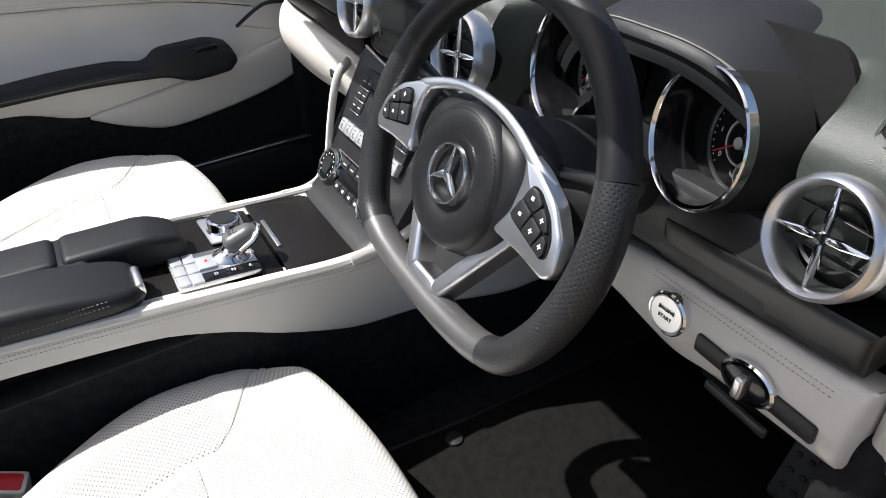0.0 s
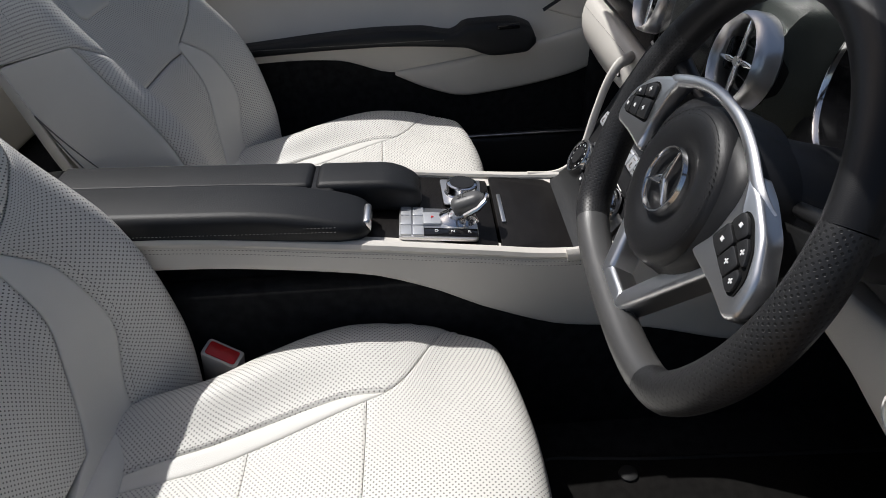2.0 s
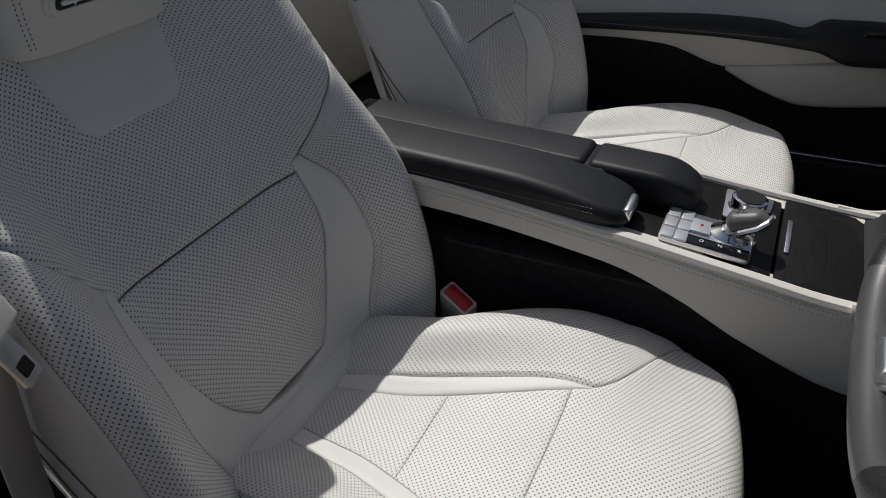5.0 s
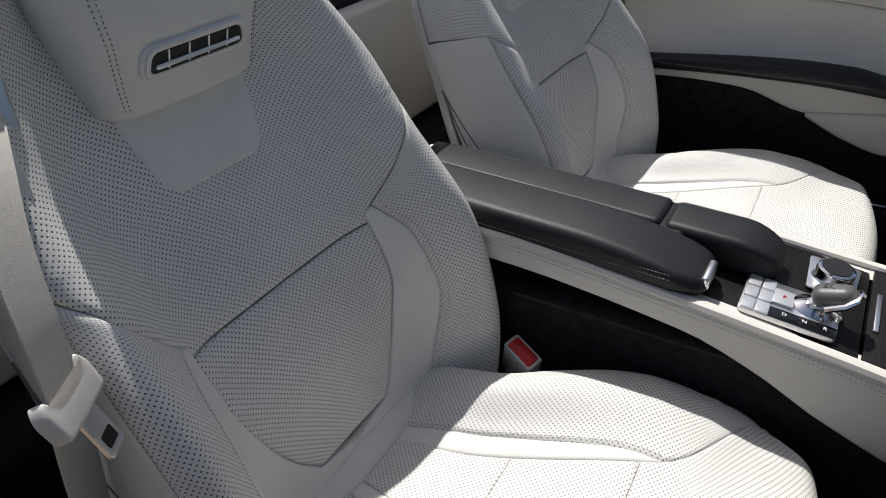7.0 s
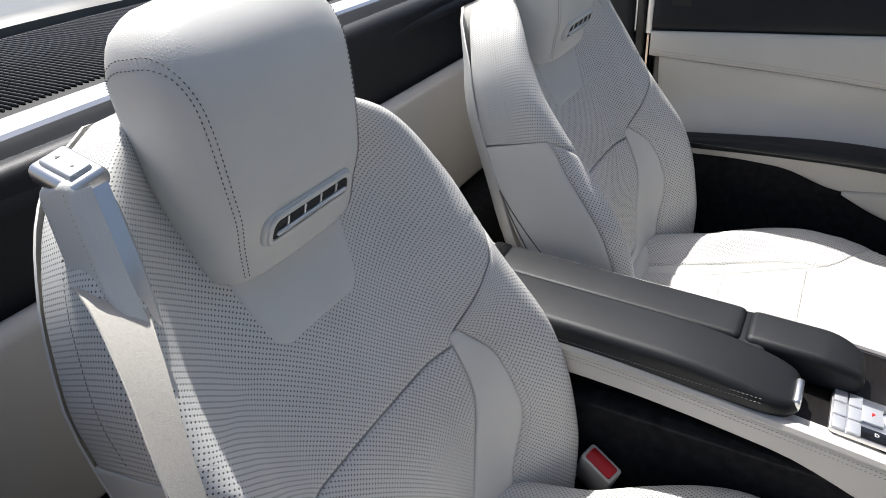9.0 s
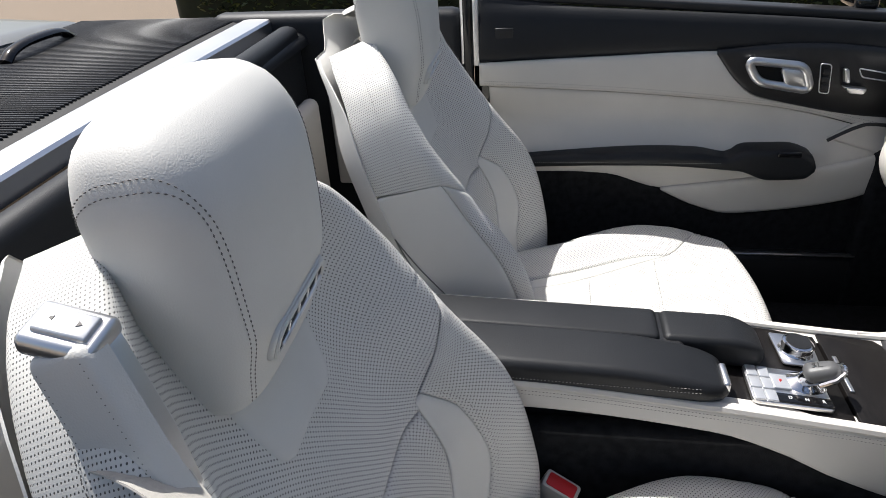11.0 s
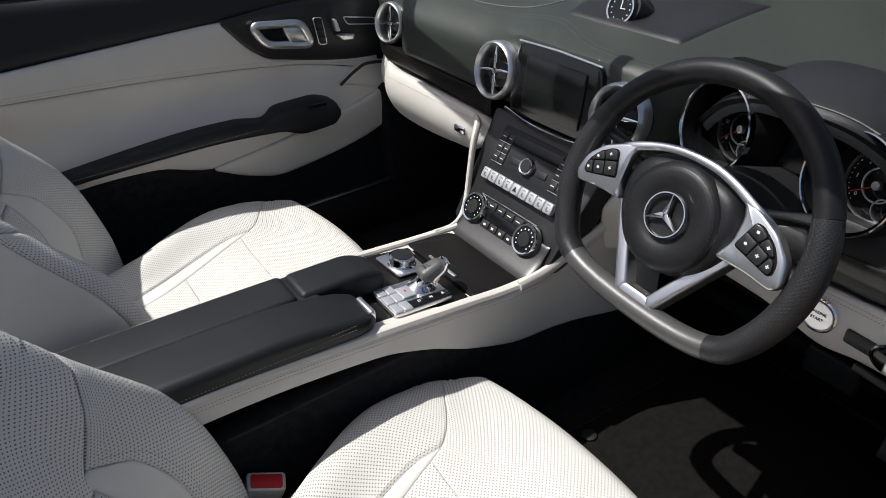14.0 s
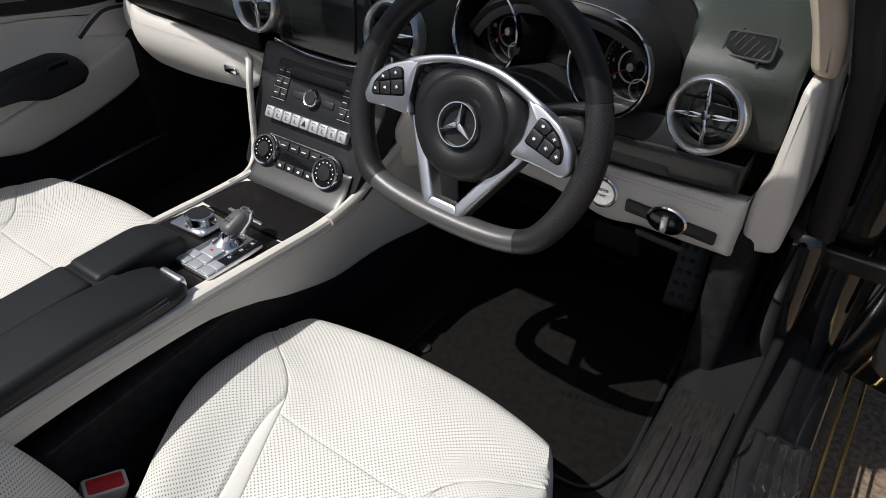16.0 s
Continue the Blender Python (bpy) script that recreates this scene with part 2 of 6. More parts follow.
def tube(pts, r, n=8, closed=False, m=None, up=None, uv=False):
    """Sweeps a round or oval section (r, or (across, along up)) along the points; r may be a function of 0..1."""
    bm = bmesh.new()
    p = [Vector(q) for q in pts]
    k = len(p)
    lay = bm.loops.layers.uv.new("UVMap") if uv else None
    dirs = []
    for i in range(k):
        a = p[i - 1] if (closed or i) else p[0]
        b = p[(i + 1) % k] if (closed or i < k - 1) else p[-1]
        dirs.append((b - a).normalized())
    ref = Vector(up) if up else (Vector((0, 0, 1)) if abs(dirs[0].z) < 0.9 else Vector((1, 0, 0)))
    rings, lens, tot = [], [], 0.0
    for i in range(k):
        t = dirs[i]
        s = t.cross(ref).normalized()
        w = s.cross(t).normalized()
        if not up:
            ref = w
        rr = r(i / max(1, k - 1)) if callable(r) else r
        ra, rb = rr if isinstance(rr, (tuple, list)) else (rr, rr)
        rings.append([bm.verts.new(p[i] + s * ra * math.cos(2 * math.pi * j / n) + w * rb * math.sin(2 * math.pi * j / n)) for j in range(n)])
        lens.append(tot)
        if i < k - 1:
            tot += (p[i + 1] - p[i]).length
    seq = list(range(k)) + ([0] if closed else [])
    per = 2 * math.pi * (ra + rb) / 2
    for q, (a, b) in enumerate(zip(seq, seq[1:])):
        for j in range(n):
            f = bm.faces.new((rings[a][j], rings[a][(j + 1) % n], rings[b][(j + 1) % n], rings[b][j]))
            if uv:
                la = lens[a]
                lb = lens[b] if b else la + 0.01
                for lp, (x, y) in zip(f.loops, ((j, la), (j + 1, la), (j + 1, lb), (j, lb))):
                    lp[lay].uv = (x / n * per, y)
    if not closed:
        bm.faces.new(list(reversed(rings[0])))
        bm.faces.new(rings[-1])
    bmesh.ops.recalc_face_normals(bm, faces=bm.faces)
    if m is not None:
        bmesh.ops.transform(bm, matrix=m, verts=bm.verts)
    return bm


def stitches(pts, dash=0.0034, gap=0.0014, r=0.0005):
    """Short thread dashes along a line of points."""
    bm = bmesh.new()
    p = [Vector(q) for q in pts]
    cum = [0.0]
    for a, b in zip(p, p[1:]):
        cum.append(cum[-1] + (b - a).length)
    arr = np.array([list(q) for q in p])

    def at(s):
        return Vector([float(np.interp(s, cum, arr[:, k])) for k in range(3)])
    s = 0.0
    while s + dash < cum[-1]:
        a, b = at(s), at(s + dash)
        t = (b - a).normalized()
        x = t.orthogonal().normalized() * r
        y = t.cross(x).normalized() * r
        mid = (a + b) / 2
        va = bm.verts.new(a)
        vb = bm.verts.new(b)
        ring = [bm.verts.new(mid + q) for q in (x, y, -x, -y)]
        for i in range(4):
            bm.faces.new((va, ring[i], ring[(i + 1) % 4]))
            bm.faces.new((vb, ring[(i + 1) % 4], ring[i]))
        s += dash + gap
    return bm


def sm(x, xs, ys):
    """Smooth interpolation through the given pairs."""
    x, xs, ys = np.asarray(x, float), np.asarray(xs, float), np.asarray(ys, float)
    d = np.diff(ys) / np.diff(xs)
    m = np.zeros(len(xs))
    m[0], m[-1] = d[0], d[-1]
    for i in range(1, len(xs) - 1):
        m[i] = 0 if d[i - 1] * d[i] <= 0 else 2 * d[i - 1] * d[i] / (d[i - 1] + d[i])
    xc = np.clip(x, xs[0], xs[-1])
    i = np.clip(np.searchsorted(xs, xc) - 1, 0, len(xs) - 2)
    h = xs[i + 1] - xs[i]
    t = (xc - xs[i]) / h
    return ((2 * t**3 - 3 * t**2 + 1) * ys[i] + (t**3 - 2 * t**2 + t) * h * m[i] + (-2 * t**3 + 3 * t**2) * ys[i + 1] + (t**3 - t**2) * h * m[i + 1])


def band(surface, v0, v1, left, right, ns=24, nv=40, sink=0.004, edge=0.012, skirt=0.008, flip=False, ends=(True, True), sides=(True, True)):
    """A padded panel on surface(s, v), between the curves left(v) and right(v). Its rim sinks by sink over edge metres."""
    ease = lambda x: x - 0.11 * np.sin(2 * np.pi * x)
    vv = v0 + (v1 - v0) * ease(np.linspace(0, 1, nv + 1))
    k = ease(np.linspace(0, 1, ns + 1))
    lo, hi = np.array([float(left(v)) for v in vv]), np.array([float(right(v)) for v in vv])
    s = lo[:, None] + (hi - lo)[:, None] * k[None]
    v = np.repeat(vv[:, None], ns + 1, 1)
    p = surface(s, v)
    e = 1e-4
    a = surface(s + e, v) - surface(s - e, v)
    b = surface(s, v + e) - surface(s, v - e)
    nrm = np.cross(a, b)
    nrm /= np.linalg.norm(nrm, axis=2, keepdims=True) + 1e-12
    if flip:
        nrm = -nrm
    du = np.zeros(s.shape)
    du[:, 1:] = np.cumsum(np.linalg.norm(np.diff(p, axis=1), axis=2), 1)
    dv = np.zeros(s.shape)
    dv[1:] = np.cumsum(np.linalg.norm(np.diff(p, axis=0), axis=2), 0)
    big = np.full(s.shape, 9.0)
    dist = np.minimum.reduce([du if sides[0] else big, (du[:, -1:] - du) if sides[1] else big, dv if ends[0] else big, (dv[-1:] - dv) if ends[1] else big])
    f = np.clip(dist / edge, 0, 1)
    p2 = p - nrm * (sink * (1 - np.sqrt(1 - (1 - f) ** 2)))[..., None]
    bm = bmesh.new()
    lay = bm.loops.layers.uv.new("UVMap")
    grid = [[bm.verts.new(p2[j, i]) for i in range(ns + 1)] for j in range(nv + 1)]
    mid = (ns + 1) // 2
    uu = du - du[:, mid:mid + 1] + (s[:, mid:mid + 1] * 0.33)
    for j in range(nv):
        for i in range(ns):
            q = ((j, i), (j, i + 1), (j + 1, i + 1), (j + 1, i))
            if flip:
                q = q[::-1]
            face = bm.faces.new([grid[y][x] for y, x in q])
            for lp, (y, x) in zip(face.loops, q):
                lp[lay].uv = (uu[y, x], dv[y, x] + v0)
    loop = [(0, i) for i in range(ns + 1)] + [(j, ns) for j in range(1, nv + 1)] + [(nv, i) for i in range(ns - 1, -1, -1)] + [(j, 0) for j in range(nv - 1, 0, -1)]
    low = [bm.verts.new(p2[y, x] - nrm[y, x] * skirt) for y, x in loop]
    for q in range(len(loop)):
        y0, x0 = loop[q - 1]
        y1, x1 = loop[q]
        vs = (grid[y1][x1], grid[y0][x0], low[q - 1], low[q])
        bm.faces.new(vs if not flip else vs[::-1])
    return bm


def cover(poly_low, poly_high, place, ns, nv, **kw):
    """A panel whose rows run between two curves given as pairs (a, b); place maps (a, b) to the world."""
    xl, yl = zip(*poly_low)
    xh, yh = zip(*poly_high)

    def surface(s, v):
        lo, hi = sm(v, xl, yl), sm(v, xh, yh)
        return place(v, lo + (hi - lo) * s)
    return band(surface, max(xl[0], xh[0]), min(xl[-1], xh[-1]), lambda v: 0, lambda v: 1, ns, nv, **kw)


def on(o, x, y):
    """A frame at o with the given x and y axes."""
    x = Vector(x).normalized()
    y = Vector(y)
    y = (y - x * x.dot(y)).normalized()
    z = x.cross(y)
    return Matrix(((x.x, y.x, z.x, o[0]), (x.y, y.y, z.y, o[1]), (x.z, y.z, z.z, o[2]), (0, 0, 0, 1)))


def at(x, y, z=0.0):
    return Matrix.Translation((x, y, z))


def lettering(text, size, m, mat, parent, name="lettering", depth=0.0004):
    cu = bpy.data.curves.new(name, "FONT")
    cu.body, cu.size, cu.extrude, cu.align_x, cu.align_y = text, size, depth, "CENTER", "CENTER"
    tmp = bpy.data.objects.new(name, cu)
    scene.collection.objects.link(tmp)
    me = bpy.data.meshes.new_from_object(tmp.evaluated_get(bpy.context.evaluated_depsgraph_get()))
    bpy.data.objects.remove(tmp)
    bm = bmesh.new()
    bm.from_mesh(me)
    bpy.data.meshes.remove(me)
    bmesh.ops.transform(bm, matrix=m, verts=bm.verts)
    return part(name, bm, mat, parent)


def bars(spec, m, mat, parent, name="printed_mark"):
    """Small flat printed bars: (x, y, width, height) each."""
    for x, y, w, h in spec:
        part(name, rbox((w, h, 0.0006), (x, y, 0.0), 0, 1, m), mat, parent)


# ---- ground and body shell ----
bm = bmesh.new()
bmesh.ops.create_grid(bm, x_segments=40, y_segments=40, size=150)
ground = part("ground", bm, pebble_joint)
tagged(ground, "brown pebbled concrete drive under the car", "ground", kind="structure")

# floor tub of the car
body = thing("open_roadster", (0, 0, 0.2), "black painted open car body with carpeted floor and sills", "car")
part("floor_pan", rbox((1.34, 2.0, 0.03), (0, -0.1, 0.215), 0.008), carpet, body, "black carpeted floor")
for sx in (-1, 1):
    part("tunnel_side", rbox((0.04, 1.9, 0.31), (sx * 0.100, -0.2, 0.375), 0.015), carpet, body, "black carpeted tunnel side")
    part("sill", rbox((0.16, 1.5, 0.16), (sx * 0.75, -0.15, 0.285), 0.02), black_plastic, body, "black plastic covered sill")
    part("footwell_side", rbox((0.05, 0.62, 0.42), (sx * 0.69, 0.5, 0.42), 0.015), carpet, body, "black footwell side lining")
part("firewall", rbox((1.4, 0.04, 0.6), (0, 0.72, 0.5), 0.01), carpet, body, "black carpeted firewall")
part("toe_board", rbox((1.3, 0.36, 0.03), (0, 0.62, 0.36), 0.01, m=None), carpet, body, "black carpeted toe board")
part("rear_floor_step", rbox((1.4, 0.14, 0.3), (0, -1.04, 0.3), 0.03), carpet, body, "black carpeted step behind the seats")
part("under_dash", rbox((1.32, 0.4, 0.03), (0, 0.46, 0.56), 0.01), dark_void, body, "black underside of the dashboard")
# driver's scuff plate with ribs, film and outer strips
part("scuff_plate", rbox((0.085, 0.62, 0.012), (0.725, -0.18, 0.368), 0.004), sill_steel, body, "scuffed steel scuff plate with ribs")
for k in range(4):
    part("rib", rbox((0.003, 0.5, 0.004), (0.70 + k * 0.014, -0.2, 0.375), 0.0015), black_plastic, body)
part("door_seal", tube([(0.79, 0.62, 0.80), (0.79, 0.5, 0.6), (0.785, 0.34, 0.42), (0.78, 0.1, 0.375), (0.78, -0.5, 0.375)], 0.009, 10), dark_void, body, "black rubber door seal")
part("outer_sill", rbox((0.09, 1.7, 0.20), (0.84, -0.15, 0.25), 0.03, 4), paint, body, "glossy black painted outer sill")
part("sill_film", cover([(-0.9, 0.795), (0.12, 0.795)], [(-0.9, 0.875), (0.12, 0.875)],
     lambda v, c: np.stack([c, v, 0.362 + 0.003 * np.sin(c * 330 + 5 * np.sin(v * 11)) + 0.002 * np.sin(c * 150 + v * 30)], -1), 26, 90, sink=0.002, flip=True), plastic_film, body, "wrinkled clear protective film")
for dx in (0.0, 0.028):
    part("gold_strip", rbox((0.006, 1.9, 0.006), (0.90 + dx, -0.2, 0.30 - dx), 0.002), gold, body, "thin gold edge strip")
part("sill_strip", rbox((0.012, 0.62, 0.005), (-0.672, -0.06, 0.367), 0.002), satin, body, "satin metal strip on the passenger sill")
# bulkhead and rear deck
part("bulkhead", rbox((1.42, 0.05, 0.52), (0, -1.12, 0.66), 0.02), black_leather, body, "black leather rear bulkhead")
part("bulkhead_lower", rbox((1.3, 0.04, 0.30), (0, -1.07, 0.62), 0.02), trim_leather, body, "pale leather lower bulkhead panel")
part("rear_capping", cover([(-0.78, -1.165), (0.0, -1.185), (0.78, -1.165)], [(-0.78, -1.08), (0.0, -1.10), (0.78, -1.08)],
     lambda v, c: np.stack([v, c, 0.90 + 0.0 * v], -1), 6, 30, flip=True, sink=0.02, edge=0.03), black_leather, body, "black leather roll over the bulkhead")
part("chrome_strip", cover([(-0.80, -1.235), (0.0, -1.255), (0.80, -1.235)], [(-0.80, -1.165), (0.0, -1.185), (0.80, -1.165)],
     lambda v, c: np.stack([v, c, 0.93 + 0.0 * v], -1), 6, 40, flip=True, sink=0.006, edge=0.01, skirt=0.03), satin, body, "broad satin chrome strip across the rear deck")
deck = part("rear_deck", cover([(-0.78, -1.70), (0.0, -1.74), (0.78, -1.70)], [(-0.80, -1.24), (0.0, -1.26), (0.80, -1.24)],
     lambda v, c: np.stack([v, c, 0.925 + 0.0 * v], -1), 10, 30, flip=True, sink=0.004), rubber, body, "black ribbed rear deck cover")
bm = bmesh.new()
for k in range(150):
    x = -0.76 + k * 0.0102
    merge(bm, rbox((0.0042, 0.42, 0.005), (x, -1.465 - 0.03 * (1 - (x / 0.8) ** 2), 0.927), 0.0015, 1))
tagged(part("deck_ribs", bm, black_plastic, body), kind="stuff")
part("deck_handle", tube(spline([(-0.60, -1.60, 0.930), (-0.56, -1.597, 0.947), (-0.46, -1.59, 0.952), (-0.40, -1.587, 0.945), (-0.37, -1.585, 0.930)], 6), (0.014, 0.009), 10), gloss_black, body, "gloss black grip on the rear deck")
part("boot_lid", cover([(-0.85, -3.0), (0, -3.05), (0.85, -3.0)], [(-0.85, -1.73), (0.0, -1.77), (0.85, -1.73)],
     lambda v, c: np.stack([v, c, 0.945 - 0.03 * (v / 0.85) ** 2 + 0.05 * np.clip(-1.75 - c, 0, 1)], -1), 16, 20, flip=True, sink=0.012, skirt=0.1), grey_panel, body, "grey painted boot lid")
for sx in (-1, 1):
    part("rear_side_panel", rbox((0.07, 0.6, 0.62), (sx * 0.755, -1.02, 0.63), 0.025), black_leather, body, "black rear quarter lining")
    part("rear_fender", rbox((0.12, 1.9, 0.7), (sx * 0.86, -1.9, 0.55), 0.06, 5), paint, body, "black painted rear wing")
part("pale_quarter", rbox((0.012, 0.3, 0.28), (-0.715, -0.9, 0.66), 0.006), trim_leather, body, "pale quarter trim")
part("door_jamb", rbox((0.03, 0.02, 0.34), (-0.715, -0.706, 0.80), 0.004, m=None), gloss_black, body)
part("jamb_strip", rbox((0.012, 0.016, 0.15), (-0.722, -0.716, 0.895), 0.003), satin, body, "satin metal jamb strip")


# ---- passenger door ----
def door_x(y, z):
    """How far in the door's lining stands at height z."""
    return -0.70 + 0.012 * np.exp(-((z - 0.60) / 0.07) ** 2) - 0.02 * np.exp(-((z - 0.69) / 0.05) ** 2) - 0.02 * np.clip((z - 0.85) / 0.1, 0, 1) ** 2


def dp(off):
    return lambda v, c: np.stack([door_x(v, c) + off, v, c], -1)


door = thing("passenger_door", (-0.72, -0.2, 0.38), "closed car door lined in pale leather with black top and armrest", "car door")
part("door_shell", rbox((0.07, 1.06, 0.56), (-0.775, -0.17, 0.60), 0.02), paint, door, "black painted door shell")
part("belt_lining", cover([(-0.692, 0.825), (-0.40, 0.835), (-0.15, 0.84), (0.27, 0.80)], [(-0.692, 0.966), (-0.49, 0.947), (0.02, 0.91), (0.27, 0.885)], dp(0.0), 14, 50, flip=True, sink=0.012, edge=0.03, skirt=0.03), black_leather, door, "black leather belt lining")
part("window_ledge", rbox((0.05, 1.0, 0.02), (-0.755, -0.19, 0.0), 0.006, m=Matrix.Translation((0, 0, 0.915)) @ Matrix.Rotation(radians(-4.6), 4, "X")), black_plastic, door)
part("upper_insert", cover([(-0.682, 0.775), (-0.41, 0.76), (-0.065, 0.724), (0.21, 0.664)], [(-0.682, 0.826), (-0.40, 0.838), (-0.172, 0.846), (-0.12, 0.78), (-0.07, 0.742), (0.21, 0.692)], dp(0.004), 12, 70, flip=True, sink=0.004), trim_leather, door, "pale leather upper insert with double seam")
pod = part("switch_pod", cover([(-0.171, 0.84), (-0.12, 0.778), (-0.07, 0.744), (0.215, 0.694), (0.27, 0.70)], [(-0.171, 0.85), (0.0, 0.862), (0.15, 0.85), (0.215, 0.83), (0.27, 0.82)], dp(0.009), 10, 40, flip=True, sink=0.005), black_plastic, door, "black switch pod")
part("middle_lining", cover([(-0.66, 0.585), (-0.27, 0.585), (-0.12, 0.575), (0.05, 0.56), (0.27, 0.55)], [(-0.685, 0.773), (-0.41, 0.758), (-0.065, 0.722), (0.21, 0.662), (0.27, 0.65)], dp(0.0), 18, 60, flip=True, sink=0.003), trim_leather, door, "pale leather scooped lining")
part("lower_insert", cover([(-0.63, 0.565), (-0.48, 0.57), (-0.385, 0.565), (-0.256, 0.528), (-0.04, 0.56)], [(-0.63, 0.60), (-0.3, 0.60), (-0.04, 0.585)], dp(0.004), 8, 40, flip=True, sink=0.003), trim_leather, door, "pale leather strip under the armrest")
part("door_pocket", cover([(-0.256, 0.522), (-0.18, 0.485), (-0.097, 0.463), (0.0, 0.472), (0.153, 0.502), (0.27, 0.56)], [(-0.256, 0.53), (-0.04, 0.562), (0.05, 0.58), (0.27, 0.64)], dp(0.012), 10, 40, flip=True, sink=0.006), trim_leather, door, "pale door pocket front")
part("lower_lining", cover([(-0.69, 0.36), (0.27, 0.36)], [(-0.69, 0.565), (-0.48, 0.572), (-0.385, 0.567), (-0.256, 0.525), (-0.097, 0.463), (0.153, 0.503), (0.27, 0.56)], dp(0.0), 14, 50, flip=True, sink=0.004), carpet, door, "black lower door lining")
arm = part("armrest", cover([(-0.64, 0.585), (-0.30, 0.60), (-0.10, 0.588), (-0.03, 0.566), (0.04, 0.57), (0.064, 0.59)], [(-0.64, 0.612), (-0.27, 0.634), (-0.19, 0.632), (-0.125, 0.622), (-0.09, 0.64), (0.0, 0.642), (0.05, 0.628), (0.064, 0.60)],
     lambda v, c: np.stack([-0.662 + 0.018 * np.clip((v + 0.64) / 0.3, 0, 1) + 0 * c, v, c], -1), 8, 70, flip=True, sink=0.014, edge=0.016, skirt=0.05), black_leather, door, "black stitched leather armrest")
part("stitching", stitches([(-0.640, y, 0.613 + 0.0 * y) for y in np.linspace(-0.6, -0.14, 50)]), pale_thread, door)
bm = stitches([Vector(dp(0.0075)(np.array(y), np.array(sm(y, [-0.682, -0.41, -0.065, 0.21], [0.783, 0.768, 0.732, 0.672])))) for y in np.linspace(-0.67, 0.2, 70)])
part("stitching", bm, thread, door)
bm = stitches([Vector(dp(0.0075)(np.array(y), np.array(sm(y, [-0.682, -0.41, -0.065, 0.21], [0.789, 0.774, 0.738, 0.678])))) for y in np.linspace(-0.67, 0.2, 70)])
part("stitching", bm, thread, door)
DM = on((-0.69, 0, 0), (0, 1, 0), (0, 0, 1))
ring = [Vector((p[0], p[1], 0.012)) for p in rounded([(-0.113, 0.832), (0.005, 0.818), (0.025, 0.765), (-0.085, 0.785)], 0.02, 6)]
hnd = part("pull_handle_frame", tube(ring, (0.009, 0.007), 10, True, DM), satin, door, "satin chrome door release frame")
part("handle_recess", prism([(p[0], p[1]) for p in rounded([(-0.105, 0.826), (0.0, 0.812), (0.017, 0.77), (-0.08, 0.789)], 0.02, 6)], 0.006, DM @ at(0, 0, 0.004)), dark_void, door)
part("release_lever", prism(rounded([(-0.045, 0.816), (0.0, 0.81), (0.016, 0.772), (-0.03, 0.779)], 0.012, 5), 0.012, DM @ at(0, 0, 0.006), 0.004), satin, door, "satin release lever")
part("memory_frame", tube([Vector((p[0], p[1], 0.011)) for p in rounded([(0.034, 0.823), (0.056, 0.820), (0.062, 0.758), (0.042, 0.761)], 0.006, 4)], 0.0014, 6, True, DM), satin, door)
for q in range(3):
    part("memory_button", rbox((0.015, 0.013, 0.004), (0.049 + q * 0.0015, 0.806 - q * 0.017, 0.011), 0.002, m=DM), black_plastic, door)
part("seat_back_switch", prism(rounded([(0.080, 0.812), (0.090, 0.812), (0.099, 0.782), (0.087, 0.782)], 0.005, 4), 0.012, DM @ at(0, 0, 0.006), 0.003), satin, door, "satin seat switch")
part("seat_cushion_switch", prism(rounded([(0.084, 0.776), (0.135, 0.770), (0.13, 0.757), (0.10, 0.760)], 0.005, 4), 0.012, DM @ at(0, 0, 0.006), 0.003), satin, door, "satin seat switch")
part("switch_frame", tube([Vector((p[0], p[1], 0.011)) for p in rounded([(0.11, 0.812), (0.195, 0.795), (0.195, 0.780), (0.12, 0.793)], 0.006, 4)], 0.0014, 6, True, DM), satin, door)
part("window_switch", rbox((0.05, 0.012, 0.008), (0.0, 0.633, 0.045), 0.003, m=DM), gloss_black, door)
part("tweeter_trim", tube([Vector((p[0], p[1], 0.016)) for p in spline([(0.08, 0.655), (0.13, 0.684), (0.17, 0.692), (0.27, 0.676)], 5)], 0.004, 8, False, DM), black_plastic, door)
part("tweeter_grille", cover([(0.09, 0.652), (0.27, 0.60)], [(0.09, 0.656), (0.17, 0.688), (0.27, 0.672)], dp(0.008), 8, 20, flip=True, sink=0.003), pale_plastic, door, "pale speaker grille")
bars([(0.20 + 0.012 * k, 0.678 - 0.0015 * k, 0.008, 0.003) for k in range(5)], DM @ at(0, 0, 0.018), thread, door)
part("door_edge_strip", rbox((0.012, 0.014, 0.15), (-0.708, -0.688, 0.895), 0.003), satin, door, "satin metal door edge strip")
part("lock_pin", lathe([(0.0, 0.022), (0.006, 0.021), (0.007, 0.012), (0.005, 0.0), (0.011, -0.002), (0.011, -0.006), (0, -0.006)], at(-0.742, -0.64, 0.958), 20), chrome, door, "chrome lock pin")
part("ashtray_lid", rbox((0.004, 0.04, 0.028), (-0.704, -0.625, 0.889), 0.004), black_plastic, door)


# ---- seats ----
REC = radians(22)
NB = np.array([0.0, math.cos(REC), math.sin(REC)])
HB = np.array([0.0, -math.sin(REC), math.cos(REC)])


